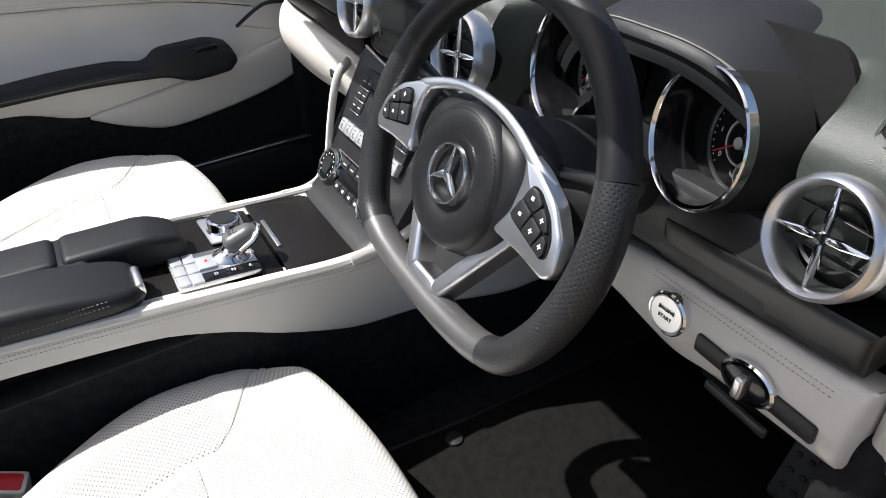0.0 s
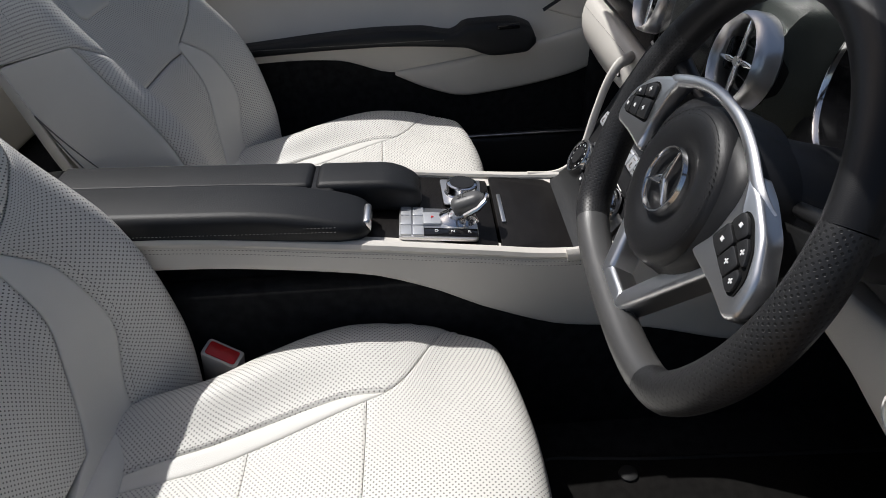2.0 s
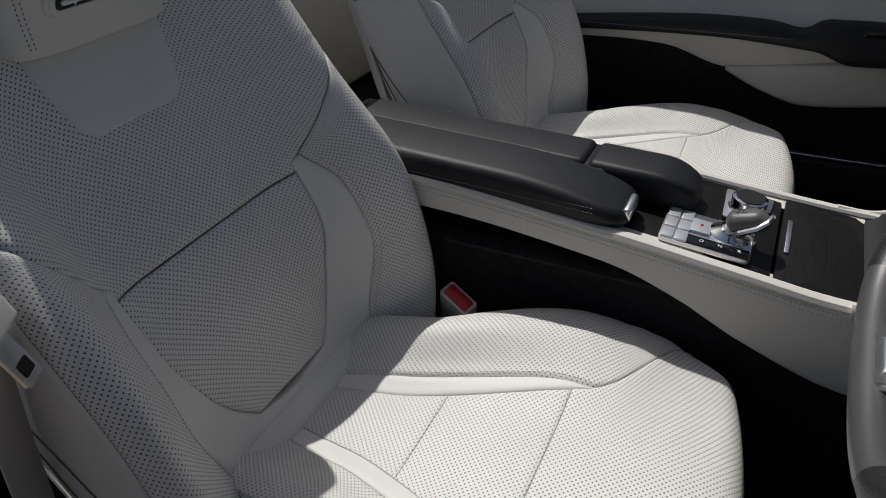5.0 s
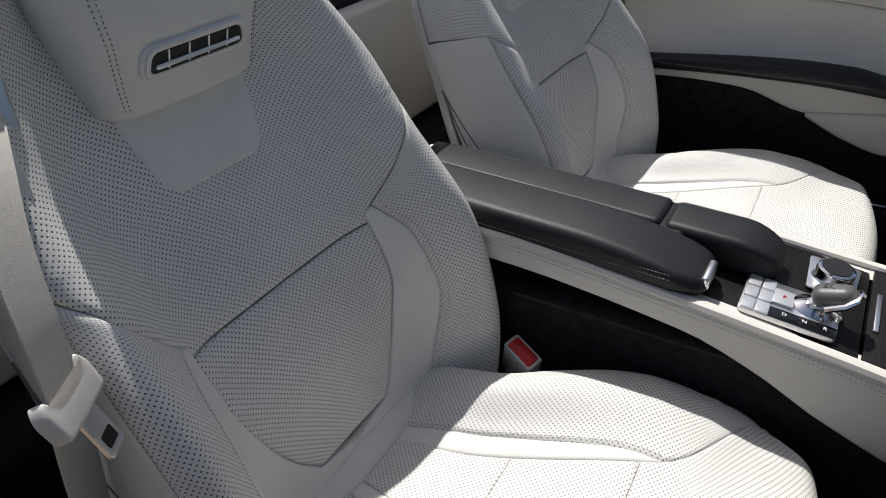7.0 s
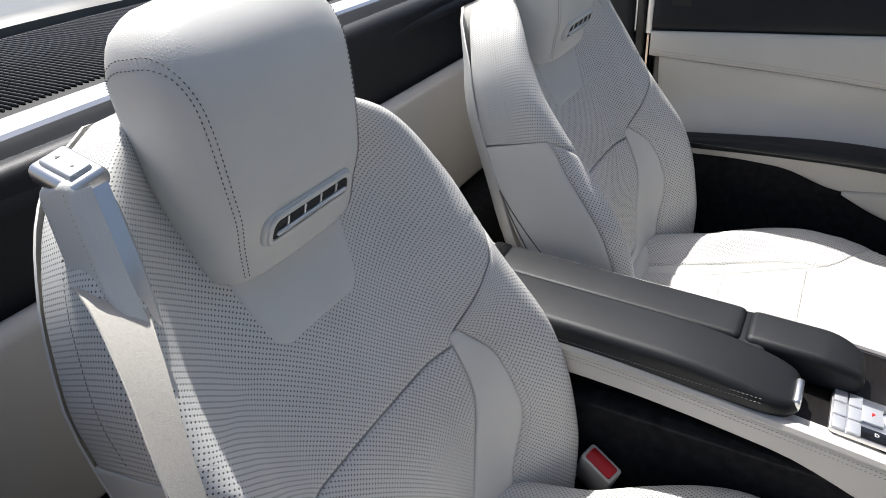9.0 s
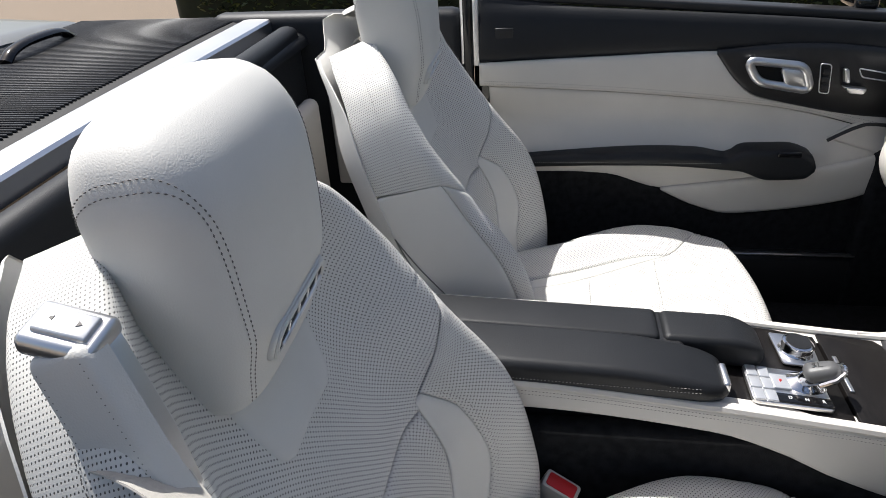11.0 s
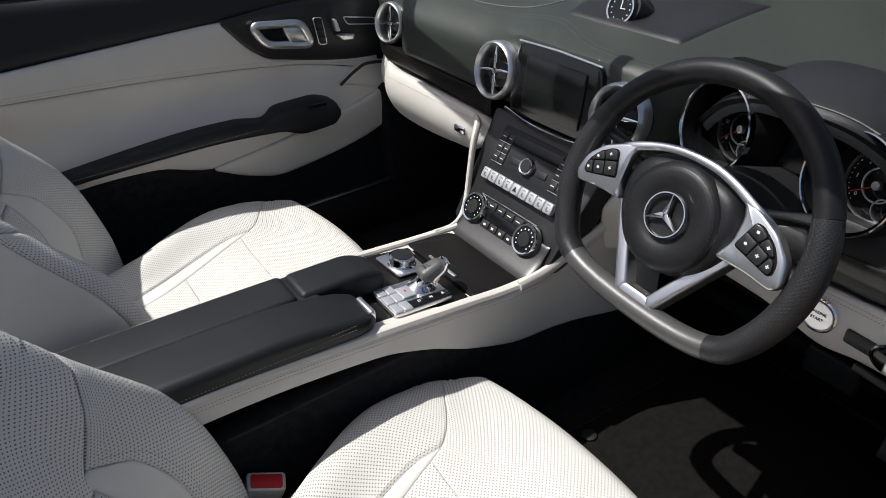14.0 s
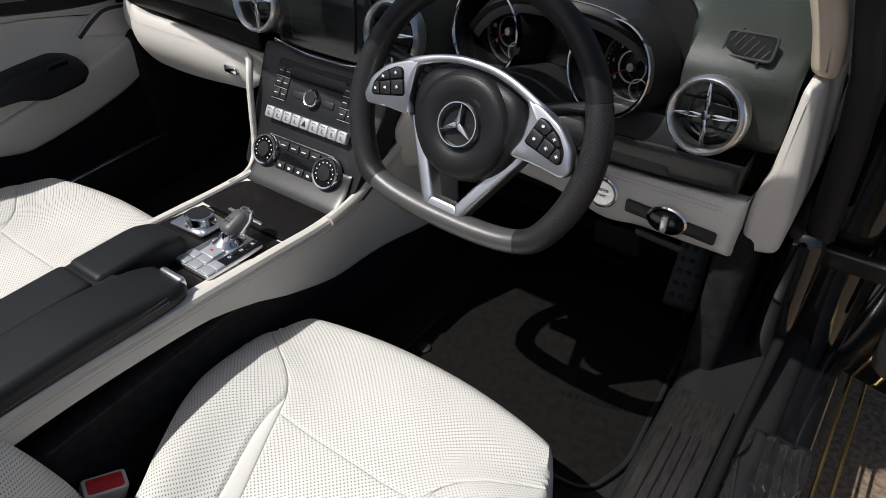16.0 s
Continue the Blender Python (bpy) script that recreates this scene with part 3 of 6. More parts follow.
def make_seat(x0, side, label):
    """A seat whose belt guide stands on the given side (+1: right)."""
    seat = thing("bucket_seat", (x0, -0.5, 0.23), label, "seat", "front seats")
    org = np.array([x0, -0.60, 0.43])

    def half(h):
        return sm(h, [-0.10, 0.0, 0.10, 0.2, 0.30, 0.345, 0.41, 0.477, 0.53, 0.575, 0.60], [0.220, 0.246, 0.257, 0.257, 0.252, 0.250, 0.25, 0.234, 0.205, 0.15, 0.09])

    def rise(h):
        return sm(h, [-0.08, 0.05, 0.2, 0.332, 0.45, 0.58], [0.058, 0.098, 0.106, 0.082, 0.056, 0.04])

    def shoulder(s, h):
        """How far the belt-side shoulder is raised and widened."""
        k = np.clip(s * side / 0.75, 0, 1) ** 1.5 * np.clip((h - 0.36) / 0.2, 0, 1) ** 1.3
        return 0.045 * k, -0.012 * k

    def back(s, h):
        a = np.abs(s)
        u = np.sign(s) * sm(a, [0, 0.3, 0.45, 0.6, 0.72, 0.85, 1.0], [0, 0.10, 0.148, 0.195, 0.228, 0.254, 0.262]) * half(h) / 0.262
        d = rise(h) * sm(a, [0, 0.3, 0.45, 0.6, 0.72, 0.85, 1.0], [0, 0.02, 0.2, 0.74, 1.0, 0.78, -0.3]) - 0.03 * np.clip((a - 0.85) / 0.15, 0, 1) ** 2
        d = d - 0.05 * np.clip((h - 0.52) / 0.1, 0, 1) ** 2 + 0.012 * np.exp(-((h - 0.16) / 0.1) ** 2)
        up, out = shoulder(s, h)
        h, u = h + up, u + side * out
        return org + u[..., None] * np.array([1.0, 0, 0]) + h[..., None] * HB + d[..., None] * NB

    def shell(k, h):
        e = rise(h) * -0.3 - 0.03 - 0.05 * np.clip((h - 0.50) / 0.1, 0, 1) ** 2
        d = e - 0.085 * (1 - np.abs(k) ** 5) * sm(h, [-0.1, 0.45, 0.60], [1, 0.8, 0.25])
        up, out = shoulder(k, h)
        return org + (k * half(h) + side * out)[..., None] * np.array([1.0, 0, 0]) + (h + up)[..., None] * HB + d[..., None] * NB

    seam = lambda h: float(np.interp(h, [0.235, 0.25, 0.332, 0.365, 0.385], [0.445, 0.46, 0.72, 0.85, 1.0]))
    backrest = part("backrest_shell", band(shell, -0.14, 0.60, lambda v: -1, lambda v: 1, 30, 40, sink=0.0, skirt=0.002), leather, seat, "pale leather seat back shell")
    part("upper_back_panel", band(back, 0.236, 0.60, lambda h: -seam(h), seam, 44, 60, flip=True, sink=0.005, edge=0.012), leather_perf, seat, "pale perforated leather upper back panel")
    low = lambda h: float(sm(h, [0.02, 0.05, 0.10, 0.17, 0.234], [0.20, 0.285, 0.36, 0.43, 0.44]))
    part("lower_back_panel", band(back, 0.02, 0.234, lambda h: -low(h), low, 30, 34, flip=True, sink=0.005, edge=0.012), leather_perf, seat, "pale perforated leather lumbar panel")
    inner = lambda h: float(sm(h, [-0.06, 0.02, 0.12, 0.2, 0.255], [0.43, 0.47, 0.54, 0.53, 0.475]))
    for g in (-1, 1):
        brd = (lambda h: low(max(h, 0.02)) if h > 0.02 else 0.0)
        f0, f1 = (brd, inner) if g > 0 else (lambda h: -inner(h), lambda h: -brd(h))
        part("lumbar_border", band(back, -0.06, 0.252, f0, f1, 14, 40, flip=True, sink=0.003, edge=0.008), leather, seat, "smooth pale leather border")
        top = lambda h: seam(h) if h > 0.2525 else inner(h)
        o0 = lambda h: 0.86
        f0, f1 = (top, o0) if g > 0 else (lambda h: -0.86, lambda h: -top(h))
        part("back_bolster", band(back, -0.08, 0.364, f0, f1, 18, 50, flip=True, sink=0.004, edge=0.01), leather_perf, seat, "pale perforated leather back bolster")
        o1 = lambda h: max(0.86, seam(h)) if h > 0.2 else 0.86
        f0, f1 = (o1, lambda h: 1.0) if g > 0 else (lambda h: -1.0, lambda h: -o1(h))
        part("side_panel", band(back, -0.10, 0.384, f0, f1, 8, 50, flip=True, sink=0.002, edge=0.006), leather, seat, "pale leather side panel")
        pts = [Vector(back(np.array(g * (inner(h) + 0.02)), np.array(h))) + Vector(NB) * 0.001 for h in np.linspace(-0.05, 0.25, 60)]
        part("stitching", stitches(pts), thread, seat)
        pts = [Vector(back(np.array(g * 0.845), np.array(h))) + Vector(NB) * 0.0012 + Vector((g * 0.001, 0, 0)) for h in np.linspace(-0.06, 0.36, 80)]
        part("stitching", stitches(pts), thread, seat)
        for a0, a1, a2 in ((1.0, 0.955, 0.90), (1.0, 0.985, 0.95)):
            pts = [Vector(back(np.array(g * float(sm(h, [-0.08, 0.1, 0.31], [a2, a1, a0]))), np.array(h))) + Vector((g * 0.0006, 0, 0)) for h in np.linspace(-0.08, 0.31, 50)]
            part("side_seam", tube(pts, 0.0011, 6), thread, seat)
        pts = [Vector(back(np.array(g * 0.93), np.array(h))) + Vector((g * 0.002, 0, 0)) for h in np.linspace(0.39, 0.55, 40)]
        part("stitching", stitches(pts), thread, seat)
    neck = lambda h: float(sm(h, [0.374, 0.379, 0.388, 0.41, 0.48, 0.55], [0.15, 0.185, 0.215, 0.235, 0.29, 0.31]))
    part("neck_panel", band(lambda s, h: back(s, h) + 0.004 * NB, 0.374, 0.55, lambda h: -neck(h), neck, 20, 24, flip=True, sink=0.006, edge=0.012), leather, seat, "smooth pale leather neck panel")

    # headrest
    HR = on(Vector(org + 0.588 * HB + 0.042 * NB), (-1, 0, 0), HB) @ Matrix.Rotation(radians(19), 4, "X")

    def head_size(y):
        """Half width, half depth and the middle's depth at height y."""
        w = sm(y, [-0.130, -0.122, -0.09, 0.0, 0.06, 0.095, 0.115, 0.124], [0.084, 0.096, 0.102, 0.113, 0.115, 0.105, 0.080, 0.02])
        t = sm(y, [-0.130, -0.122, -0.09, -0.05, 0.04, 0.085, 0.112, 0.124], [0.030, 0.037, 0.045, 0.056, 0.060, 0.052, 0.034, 0.008])
        c = sm(y, [-0.130, -0.09, -0.04, 0.05, 0.124], [-0.006, -0.003, 0.0, -0.002, -0.010])
        return w, t, c

    def head_point(y, ang, grow=0.0):
        w, t, c = (float(q) for q in head_size(y))
        co, si = math.cos(ang), math.sin(ang)
        return HR @ Vector(((w + grow) * math.copysign(abs(co) ** 0.5, co), y, c + (t + grow) * math.copysign(abs(si) ** 0.62, si)))

    bm = bmesh.new()
    lv = np.concatenate([[-0.130, -0.127], np.linspace(-0.122, 0.11, 26), [0.115, 0.119, 0.122, 0.124]])
    rings = [[bm.verts.new(head_point(y, 2 * math.pi * i / 56)) for i in range(56)] for y in lv]
    for lo, hi in zip(rings, rings[1:]):
        for i in range(56):
            bm.faces.new((lo[i - 1], lo[i], hi[i], hi[i - 1]))
    bm.faces.new(rings[-1])
    bm.faces.new(list(reversed(rings[0])))
    bmesh.ops.recalc_face_normals(bm, faces=bm.faces)
    head = part("headrest", bm, leather, seat, "padded pale leather headrest", 80)
    for g in (-1, 1):
        for k in (-1, 1):
            line = spline([(0.72 - 0.045 * k, -0.120, 0), (0.72 - 0.045 * k, -0.04, 0), (0.73 - 0.045 * k, 0.03, 0), (0.84 - 0.03 * k, 0.066 + 0.002 * k, 0), (1.15, 0.082 + 0.004 * k, 0), (1.6, 0.082 + 0.004 * k, 0), (2.2, 0.060 + 0.004 * k, 0), (2.6, 0.03 + 0.004 * k, 0)], 12)
            part("stitching", stitches([head_point(q.y, math.pi / 2 - g * q.x, 0.0006) for q in line], r=0.0007), thread, head)
    VH = HR @ at(0, -0.079, 0.0425) @ Matrix.Rotation(radians(22), 4, "X")
    part("air_vent_body", prism(rounded([(-0.067, -0.017), (0.067, -0.017), (0.064, 0.017), (-0.064, 0.017)], 0.014, 6), 0.010, VH @ at(0, 0, -0.004), 0.003, 3), leather, head, "pale leather vent housing")
    part("air_vent_opening", prism(rounded([(-0.058, -0.010), (0.058, -0.010), (0.054, 0.011), (-0.054, 0.011)], 0.009, 5), 0.004, VH @ at(0, 0, 0.0032)), rubber, head)
    part("air_vent_frame", tube([Vector((p[0], p[1], 0)) for p in rounded([(-0.061, -0.013), (0.061, -0.013), (0.057, 0.014), (-0.057, 0.014)], 0.011, 6)], (0.0034, 0.0022), 8, True, VH @ at(0, 0, 0.0066)), leather, head, "pale vent surround")
    part("vent_slat", rbox((0.104, 0.005, 0.005), (0, -0.003, 0.0082), 0.002, m=VH), satin, head, "satin vent slat")
    for k in range(4):
        part("vent_fin", rbox((0.0022, 0.019, 0.003), (-0.036 + k * 0.024, 0.001, 0.0072), 0.001, m=VH), satin, head)

    # cushion
    def prof(v):
        """Rearward depth and height along the cushion's middle, v metres from the crease."""
        y = sm(v, [0, 0.44, 0.50, 0.535, 0.56, 0.66], [-0.62, -0.165, -0.108, -0.084, -0.077, -0.09])
        z = sm(v, [0, 0.44, 0.50, 0.535, 0.56, 0.66], [0.408, 0.449, 0.446, 0.430, 0.40, 0.30])
        return y, z

    def cush(s, v):
        a = np.abs(s)
        y, z = prof(v)
        wide = sm(v, [0, 0.12, 0.19, 0.26, 0.30, 0.40, 0.48, 0.54, 0.66], [0.165, 0.178, 0.215, 0.25, 0.26, 0.262, 0.24, 0.222, 0.215])
        u = np.sign(s) * sm(a, [0, 0.3, 0.5, 0.75, 0.9, 1.0], [0, 0.075, 0.13, 0.21, 0.252, 0.262]) * wide / 0.262
        lift = sm(v, [0, 0.15, 0.30, 0.36, 0.44, 0.52, 0.66], [0.03, 0.042, 0.034, 0.023, 0.004, 0, 0])
        z = z + lift * sm(a, [0, 0.25, 0.5, 0.75, 0.9, 1.0], [0, 0, 0.35, 1.0, 0.75, -0.2]) - sm(a, [0, 0.86, 1.0], [0, 0, 0.085])
        y = y - 0.045 * a ** 2.5 * np.clip((v - 0.36) / 0.2, 0, 1)
        return np.stack([x0 + u, y, z], -1)

    core = lambda v: float(sm(v, [0.02, 0.07, 0.18, 0.335, 0.365, 0.42, 0.46], [0.20, 0.25, 0.32, 0.48, 0.55, 0.80, 1.0]))
    part("rear_seat_panel", band(cush, 0.03, 0.1847, lambda v: -core(v), core, 26, 20, sink=0.0012, edge=0.005), leather_perf, seat, "pale perforated leather rear seat panel")
    part("seat_panel", band(cush, 0.1853, 0.3196, lambda v: -core(v), core, 26, 20, sink=0.0012, edge=0.005), leather_perf, seat, "pale perforated leather seat panel")
    part("thigh_panel", band(cush, 0.3204, 0.575, lambda v: -core(v), core, 30, 36, sink=0.0012, edge=0.005), leather_perf, seat, "pale perforated leather thigh panel")
    part("front_apron", band(cush, 0.577, 0.66, lambda v: -1, lambda v: 1, 24, 8, sink=0.002, edge=0.006), leather, seat, "pale leather front apron")
    for g in (-1, 1):
        rim = lambda v: min(0.95, core(v) + float(sm(v, [0.0, 0.1, 0.22, 0.30, 0.345], [0.13, 0.15, 0.105, 0.06, 0.0])))
        f0, f1 = (core, rim) if g > 0 else (lambda v: -rim(v), lambda v: -core(v))
        part("seat_border", band(cush, 0.0, 0.344, f0, f1, 8, 40, sink=0.003, edge=0.007), leather, seat, "smooth pale leather border")
        f0, f1 = (rim, lambda v: 1.0) if g > 0 else (lambda v: -1.0, lambda v: -rim(v))
        part("seat_bolster", band(cush, 0.0, 0.452, f0, f1, 18, 44, sink=0.003, edge=0.008), leather_perf, seat, "pale perforated leather seat bolster")
        pts = [Vector(cush(np.array(g * (rim(v) + 0.02)), np.array(v))) + Vector((0, 0, 0.001)) for v in np.linspace(0.02, 0.34, 60)]
        part("stitching", stitches(pts), thread, seat)
        part("seat_valance", rbox((0.03, 0.34, 0.12), (x0 + g * 0.225, -0.32, 0.33), 0.012), black_plastic, seat, "black plastic seat valance")
        part("seat_rail", rbox((0.03, 0.55, 0.03), (x0 + g * 0.18, -0.36, 0.243), 0.005), black_plastic, seat)
    part("seat_frame", rbox((0.40, 0.46, 0.10), (x0, -0.38, 0.31), 0.02), black_plastic, seat, "black seat frame")
    part("crease_fill", tube([(x0 - 0.24, -0.605, 0.40), (x0 + 0.24, -0.605, 0.40)], 0.035, 10), leather, seat)

    # belt guide on the outer shoulder
    G = Matrix.Translation((x0 + side * 0.172, -0.800, 1.005)) @ Matrix.Rotation(radians(20), 4, "X") @ Matrix.Rotation(radians(side * -9), 4, "Y") @ Matrix.Diagonal((0.76, 0.66, 0.8, 1))
    cover_poly = rounded([(-0.036, 0.0), (0.036, 0.0), (0.040, -0.10), (0.052, -0.20), (0.040, -0.34), (-0.030, -0.34), (-0.040, -0.16)], 0.016, 5)
    GS = G @ on((side * 0.004, 0, 0), (0, side, 0), (0, 0, 1))
    part("guide_cover", prism(cover_poly, 0.024, GS, 0.009, 4), leather, seat, "stitched pale leather guide cover", 60)
    for yy in (-0.026, 0.026):
        part("stitching", stitches([GS @ Vector((yy - 0.03 * t * t * (1 if yy < 0 else -0.3), -0.012 - 0.2 * t, 0.0235)) for t in np.linspace(0, 1, 30)], r=0.0007), thread, seat)
    slot = rounded([(-0.034, -0.004), (0.034, -0.004), (0.036, -0.10), (0.030, -0.165), (-0.024, -0.165), (-0.034, -0.10)], 0.014, 5)
    part("belt_guide", prism(slot, 0.020, GS @ at(0, 0, -0.019), 0.003, 3), satin, seat, "satin silver belt guide", 60)
    part("guide_slot", tube([GS @ Vector((q[0], q[1], -0.020)) for q in rounded([(-0.024, -0.030), (0.024, -0.030), (0.026, -0.10), (0.020, -0.155), (-0.016, -0.155), (-0.024, -0.10)], 0.012, 5)], (0.005, 0.004), 10, True), satin, seat, "satin silver slot lip")
    G = Matrix.Translation((x0 + side * 0.172, -0.800, 1.005)) @ Matrix.Rotation(radians(-14), 4, "X") @ Matrix.Rotation(radians(side * 10), 4, "Y") @ Matrix.Diagonal((0.78, 0.62, 1, 1))
    part("guide_head", rbox((0.046, 0.080, 0.018), (side * 0.003, 0, 0.004), 0.008, 5, G), satin, seat, "satin silver guide head")
    part("release_button", rbox((0.026, 0.056, 0.006), (side * 0.003, 0, 0.0135), 0.003, 3, G), silver_plastic, seat, "silver seat release button")
    for g in (-1, 1):
        part("button_arrow", prism([(-0.003, -0.002), (0.003, -0.002), (0.0, 0.003)], 0.0005, G @ at(side * 0.003, g * 0.014, 0.0165) @ Matrix.Rotation(radians(90 - 90 * g), 4, "Z")), thread, seat)
    return seat, cush, back


drv, cush_d, back_d = make_seat(0.375, 1, "pale grey perforated leather driver's seat with stitched bolsters")
psg, cush_p, back_p = make_seat(-0.37, -1, "pale grey perforated leather passenger seat with stitched bolsters")


def make_buckle(x, y, z):
    b = thing("belt_buckle", (x, y, z - 0.1), "pale seat belt buckle with a red release button", "buckle")
    M = pose(x, y, z, 16, 20, 72)
    part("housing", prism(rounded([(-0.027, -0.014), (0.027, -0.014), (0.027, 0.014), (-0.027, 0.014)], 0.006, 4), 0.085, M @ at(0, 0, -0.085), 0.003), pale_plastic, b, "pale plastic housing")
    part("release_button", prism(rounded([(-0.022, -0.010), (0.022, -0.010), (0.022, 0.010), (-0.022, 0.010)], 0.004, 4), 0.004, M @ at(0, 0, -0.0025), 0.001), red_plastic, b, "red release button")
    part("stalk", rbox((0.03, 0.012, 0.12), (0, 0, -0.13), 0.004, m=M), black_plastic, b)
    return b


make_buckle(0.147, -0.488, 0.447)


def ribbon(path, across, width=0.047, thick=0.0016):
    """A flat strap along a path; across gives its width direction."""
    bm = bmesh.new()
    rows = []
    pts = spline(path, 10)
    for i, p in enumerate(pts):
        t = (pts[min(i + 1, len(pts) - 1)] - pts[max(i - 1, 0)]).normalized()
        w = Vector(across)
        w = (w - t * t.dot(w)).normalized() * width / 2
        n = t.cross(w).normalized() * thick
        rows.append([bm.verts.new(q) for q in (p - w, p + w, p + w + n, p - w + n)])
    for a, b in zip(rows, rows[1:]):
        for k in range(4):
            bm.faces.new((a[k], a[(k + 1) % 4], b[(k + 1) % 4], b[k]))
    bmesh.ops.recalc_face_normals(bm, faces=bm.faces)
    return bm


def make_belt(x0, side, loop, reach):
    belt = thing("seat_belt", (x0 + side * 0.25, -0.78, 0.3), "pale woven seat belt hanging from its shoulder guide", "seat belt", "front seat belts")
    X = lambda u: x0 + side * u
    part("webbing", ribbon([(X(u), y, z) for u, y, z in loop], (side, reach, 0.1)), belt_web, belt, "pale woven webbing")
    u, y, z = loop[-1]
    part("lap_webbing", ribbon([(X(u - 0.001), y - 0.008, z - 0.003), (X(u + 0.002), y - 0.033, z - 0.095), (X(u + 0.008), y - 0.07, 0.48), (X(u + 0.015), y - 0.09, 0.28)], (side, reach * 0.7, 0)), belt_web, belt, "pale woven lap strap")
    T = on((X(u + 0.002), y + 0.006, z - 0.003), (-1, -reach * side, -0.12 * side), (0.05 * side, -0.45, 1))
    part("tongue_body", prism(rounded([(-0.034, -0.014), (0.034, -0.014), (0.036, 0.012), (0.028, 0.024), (0.020, 0.010), (-0.020, 0.010), (-0.028, 0.024), (-0.036, 0.012)], 0.007, 4), 0.012, T @ at(0, 0, -0.006), 0.004, 3), pale_plastic, belt, "pale moulded tongue grip")
    part("tongue_plate", prism(rounded([(-0.013, -0.052), (0.013, -0.052), (0.013, -0.010), (-0.013, -0.010)], 0.004, 3), 0.003, T @ at(0, 0, -0.001), 0.0008), satin, belt, "flat steel tongue")
    part("tongue_slot", prism(rounded([(-0.008, -0.045), (0.008, -0.045), (0.008, -0.033), (-0.008, -0.033)], 0.002, 3), 0.0012, T @ at(0, 0, 0.0016)), dark_void, belt)


make_belt(0.375, 1, [(0.175, -0.845, 0.90), (0.180, -0.805, 0.925), (0.200, -0.755, 0.925), (0.228, -0.70, 0.90), (0.254, -0.655, 0.86), (0.270, -0.625, 0.81), (0.277, -0.612, 0.755)], 0.75)
make_belt(-0.37, -1, [(0.18, -0.84, 0.91), (0.195, -0.80, 0.92), (0.212, -0.77, 0.90), (0.225, -0.742, 0.86), (0.238, -0.718, 0.82), (0.250, -0.70, 0.78), (0.258, -0.69, 0.74)], 0.4)


# ---- centre console ----
def con_z(y):
    return 0.566 - 0.106 * (y + 0.13)


console = thing("centre_console", (0, -0.3, 0.22), "centre console with dark wood top and pale leather sides", "console")
CM = on((0, -0.13, 0.566), (1, 0, 0), (0, 1, -0.106))
part("core", rbox((0.17, 0.95, 0.33), (0, -0.27, 0.37), 0.02), carpet, console, "black carpeted tunnel")
part("wood_top", prism([(-0.087, -0.24), (0.116, -0.24), (0.116, 0.025), (-0.087, 0.025)], 0.02, CM @ at(0, 0, -0.02), 0.002), wood, console, "dark brushed wood top")
lid = part("stowage_lid", prism(rounded([(-0.086, 0.028), (0.114, 0.028), (0.114, 0.125), (0.08, 0.131), (0.01, 0.135), (-0.06, 0.131), (-0.086, 0.125)], 0.004, 3), 0.021, CM @ at(0, 0, -0.018), 0.002), wood, console, "dark brushed wood stowage lid")
part("lid_grip", rbox((0.078, 0.006, 0.003), (0.010, 0.037, 0.0045), 0.001, m=CM), satin, lid, "silver finger strip")
for sx in (-1, 1):
    e = 0.125 if sx > 0 else -0.099
    # upper trim edge and lower edge along the car
    top = [(-0.80, 0.615), (-0.56, 0.612), (-0.29, 0.587), (-0.13, 0.567), (-0.03, 0.555), (0.02, 0.554), (0.075, 0.572), (0.13, 0.598), (0.19, 0.625), (0.32, 0.68)]
    if sx < 0:
        top = [(-0.80, 0.60), (-0.56, 0.595), (-0.30, 0.584), (-0.167, 0.571), (-0.05, 0.560), (0.02, 0.556)]
    bot = [(-0.80, 0.575), (-0.54, 0.572), (-0.29, 0.548), (-0.20, 0.518), (-0.123, 0.477), (-0.012, 0.436), (0.10, 0.425), (0.232, 0.402), (0.32, 0.40)]
    bot = bot if sx > 0 else bot[:5] + [(0.02, 0.432)]
    flare = lambda v: 0.0 + 0.02 * np.clip((v - 0.05) / 0.2, 0, 1)
    part("side_panel", cover(bot, top, lambda v, c, sx=sx, e=e: np.stack([e + sx * (0.004 * np.sin(np.clip((0.6 - c) / 0.15, 0, 1) * 3) + flare(v)), v, c], -1), 14, 70, sink=0.006, edge=0.01, skirt=0.03, flip=(sx > 0)), trim_leather, console, "pale leather console side panel")
    rail = [Vector((e - sx * 0.006 + sx * float(flare(y)), y, float(sm(y, *zip(*top))) + 0.002)) for y in np.linspace(-0.78, 0.05 if sx > 0 else 0.01, 60)]
    part("edge_trim", tube(rail, (0.009, 0.007) if sx > 0 else (0.007, 0.005), 8), trim_leather, console, "pale leather edge roll")
    for dz in (0.006, 0.011):
        pts = [Vector((e + sx * (0.0045 + dz * 0.25 + float(flare(y))), y, float(sm(y, *zip(*top))) - dz + 0.003)) for y in np.linspace(-0.75, 0.2 if sx > 0 else 0.01, 120)]
        part("stitching", stitches(pts), thread, console)
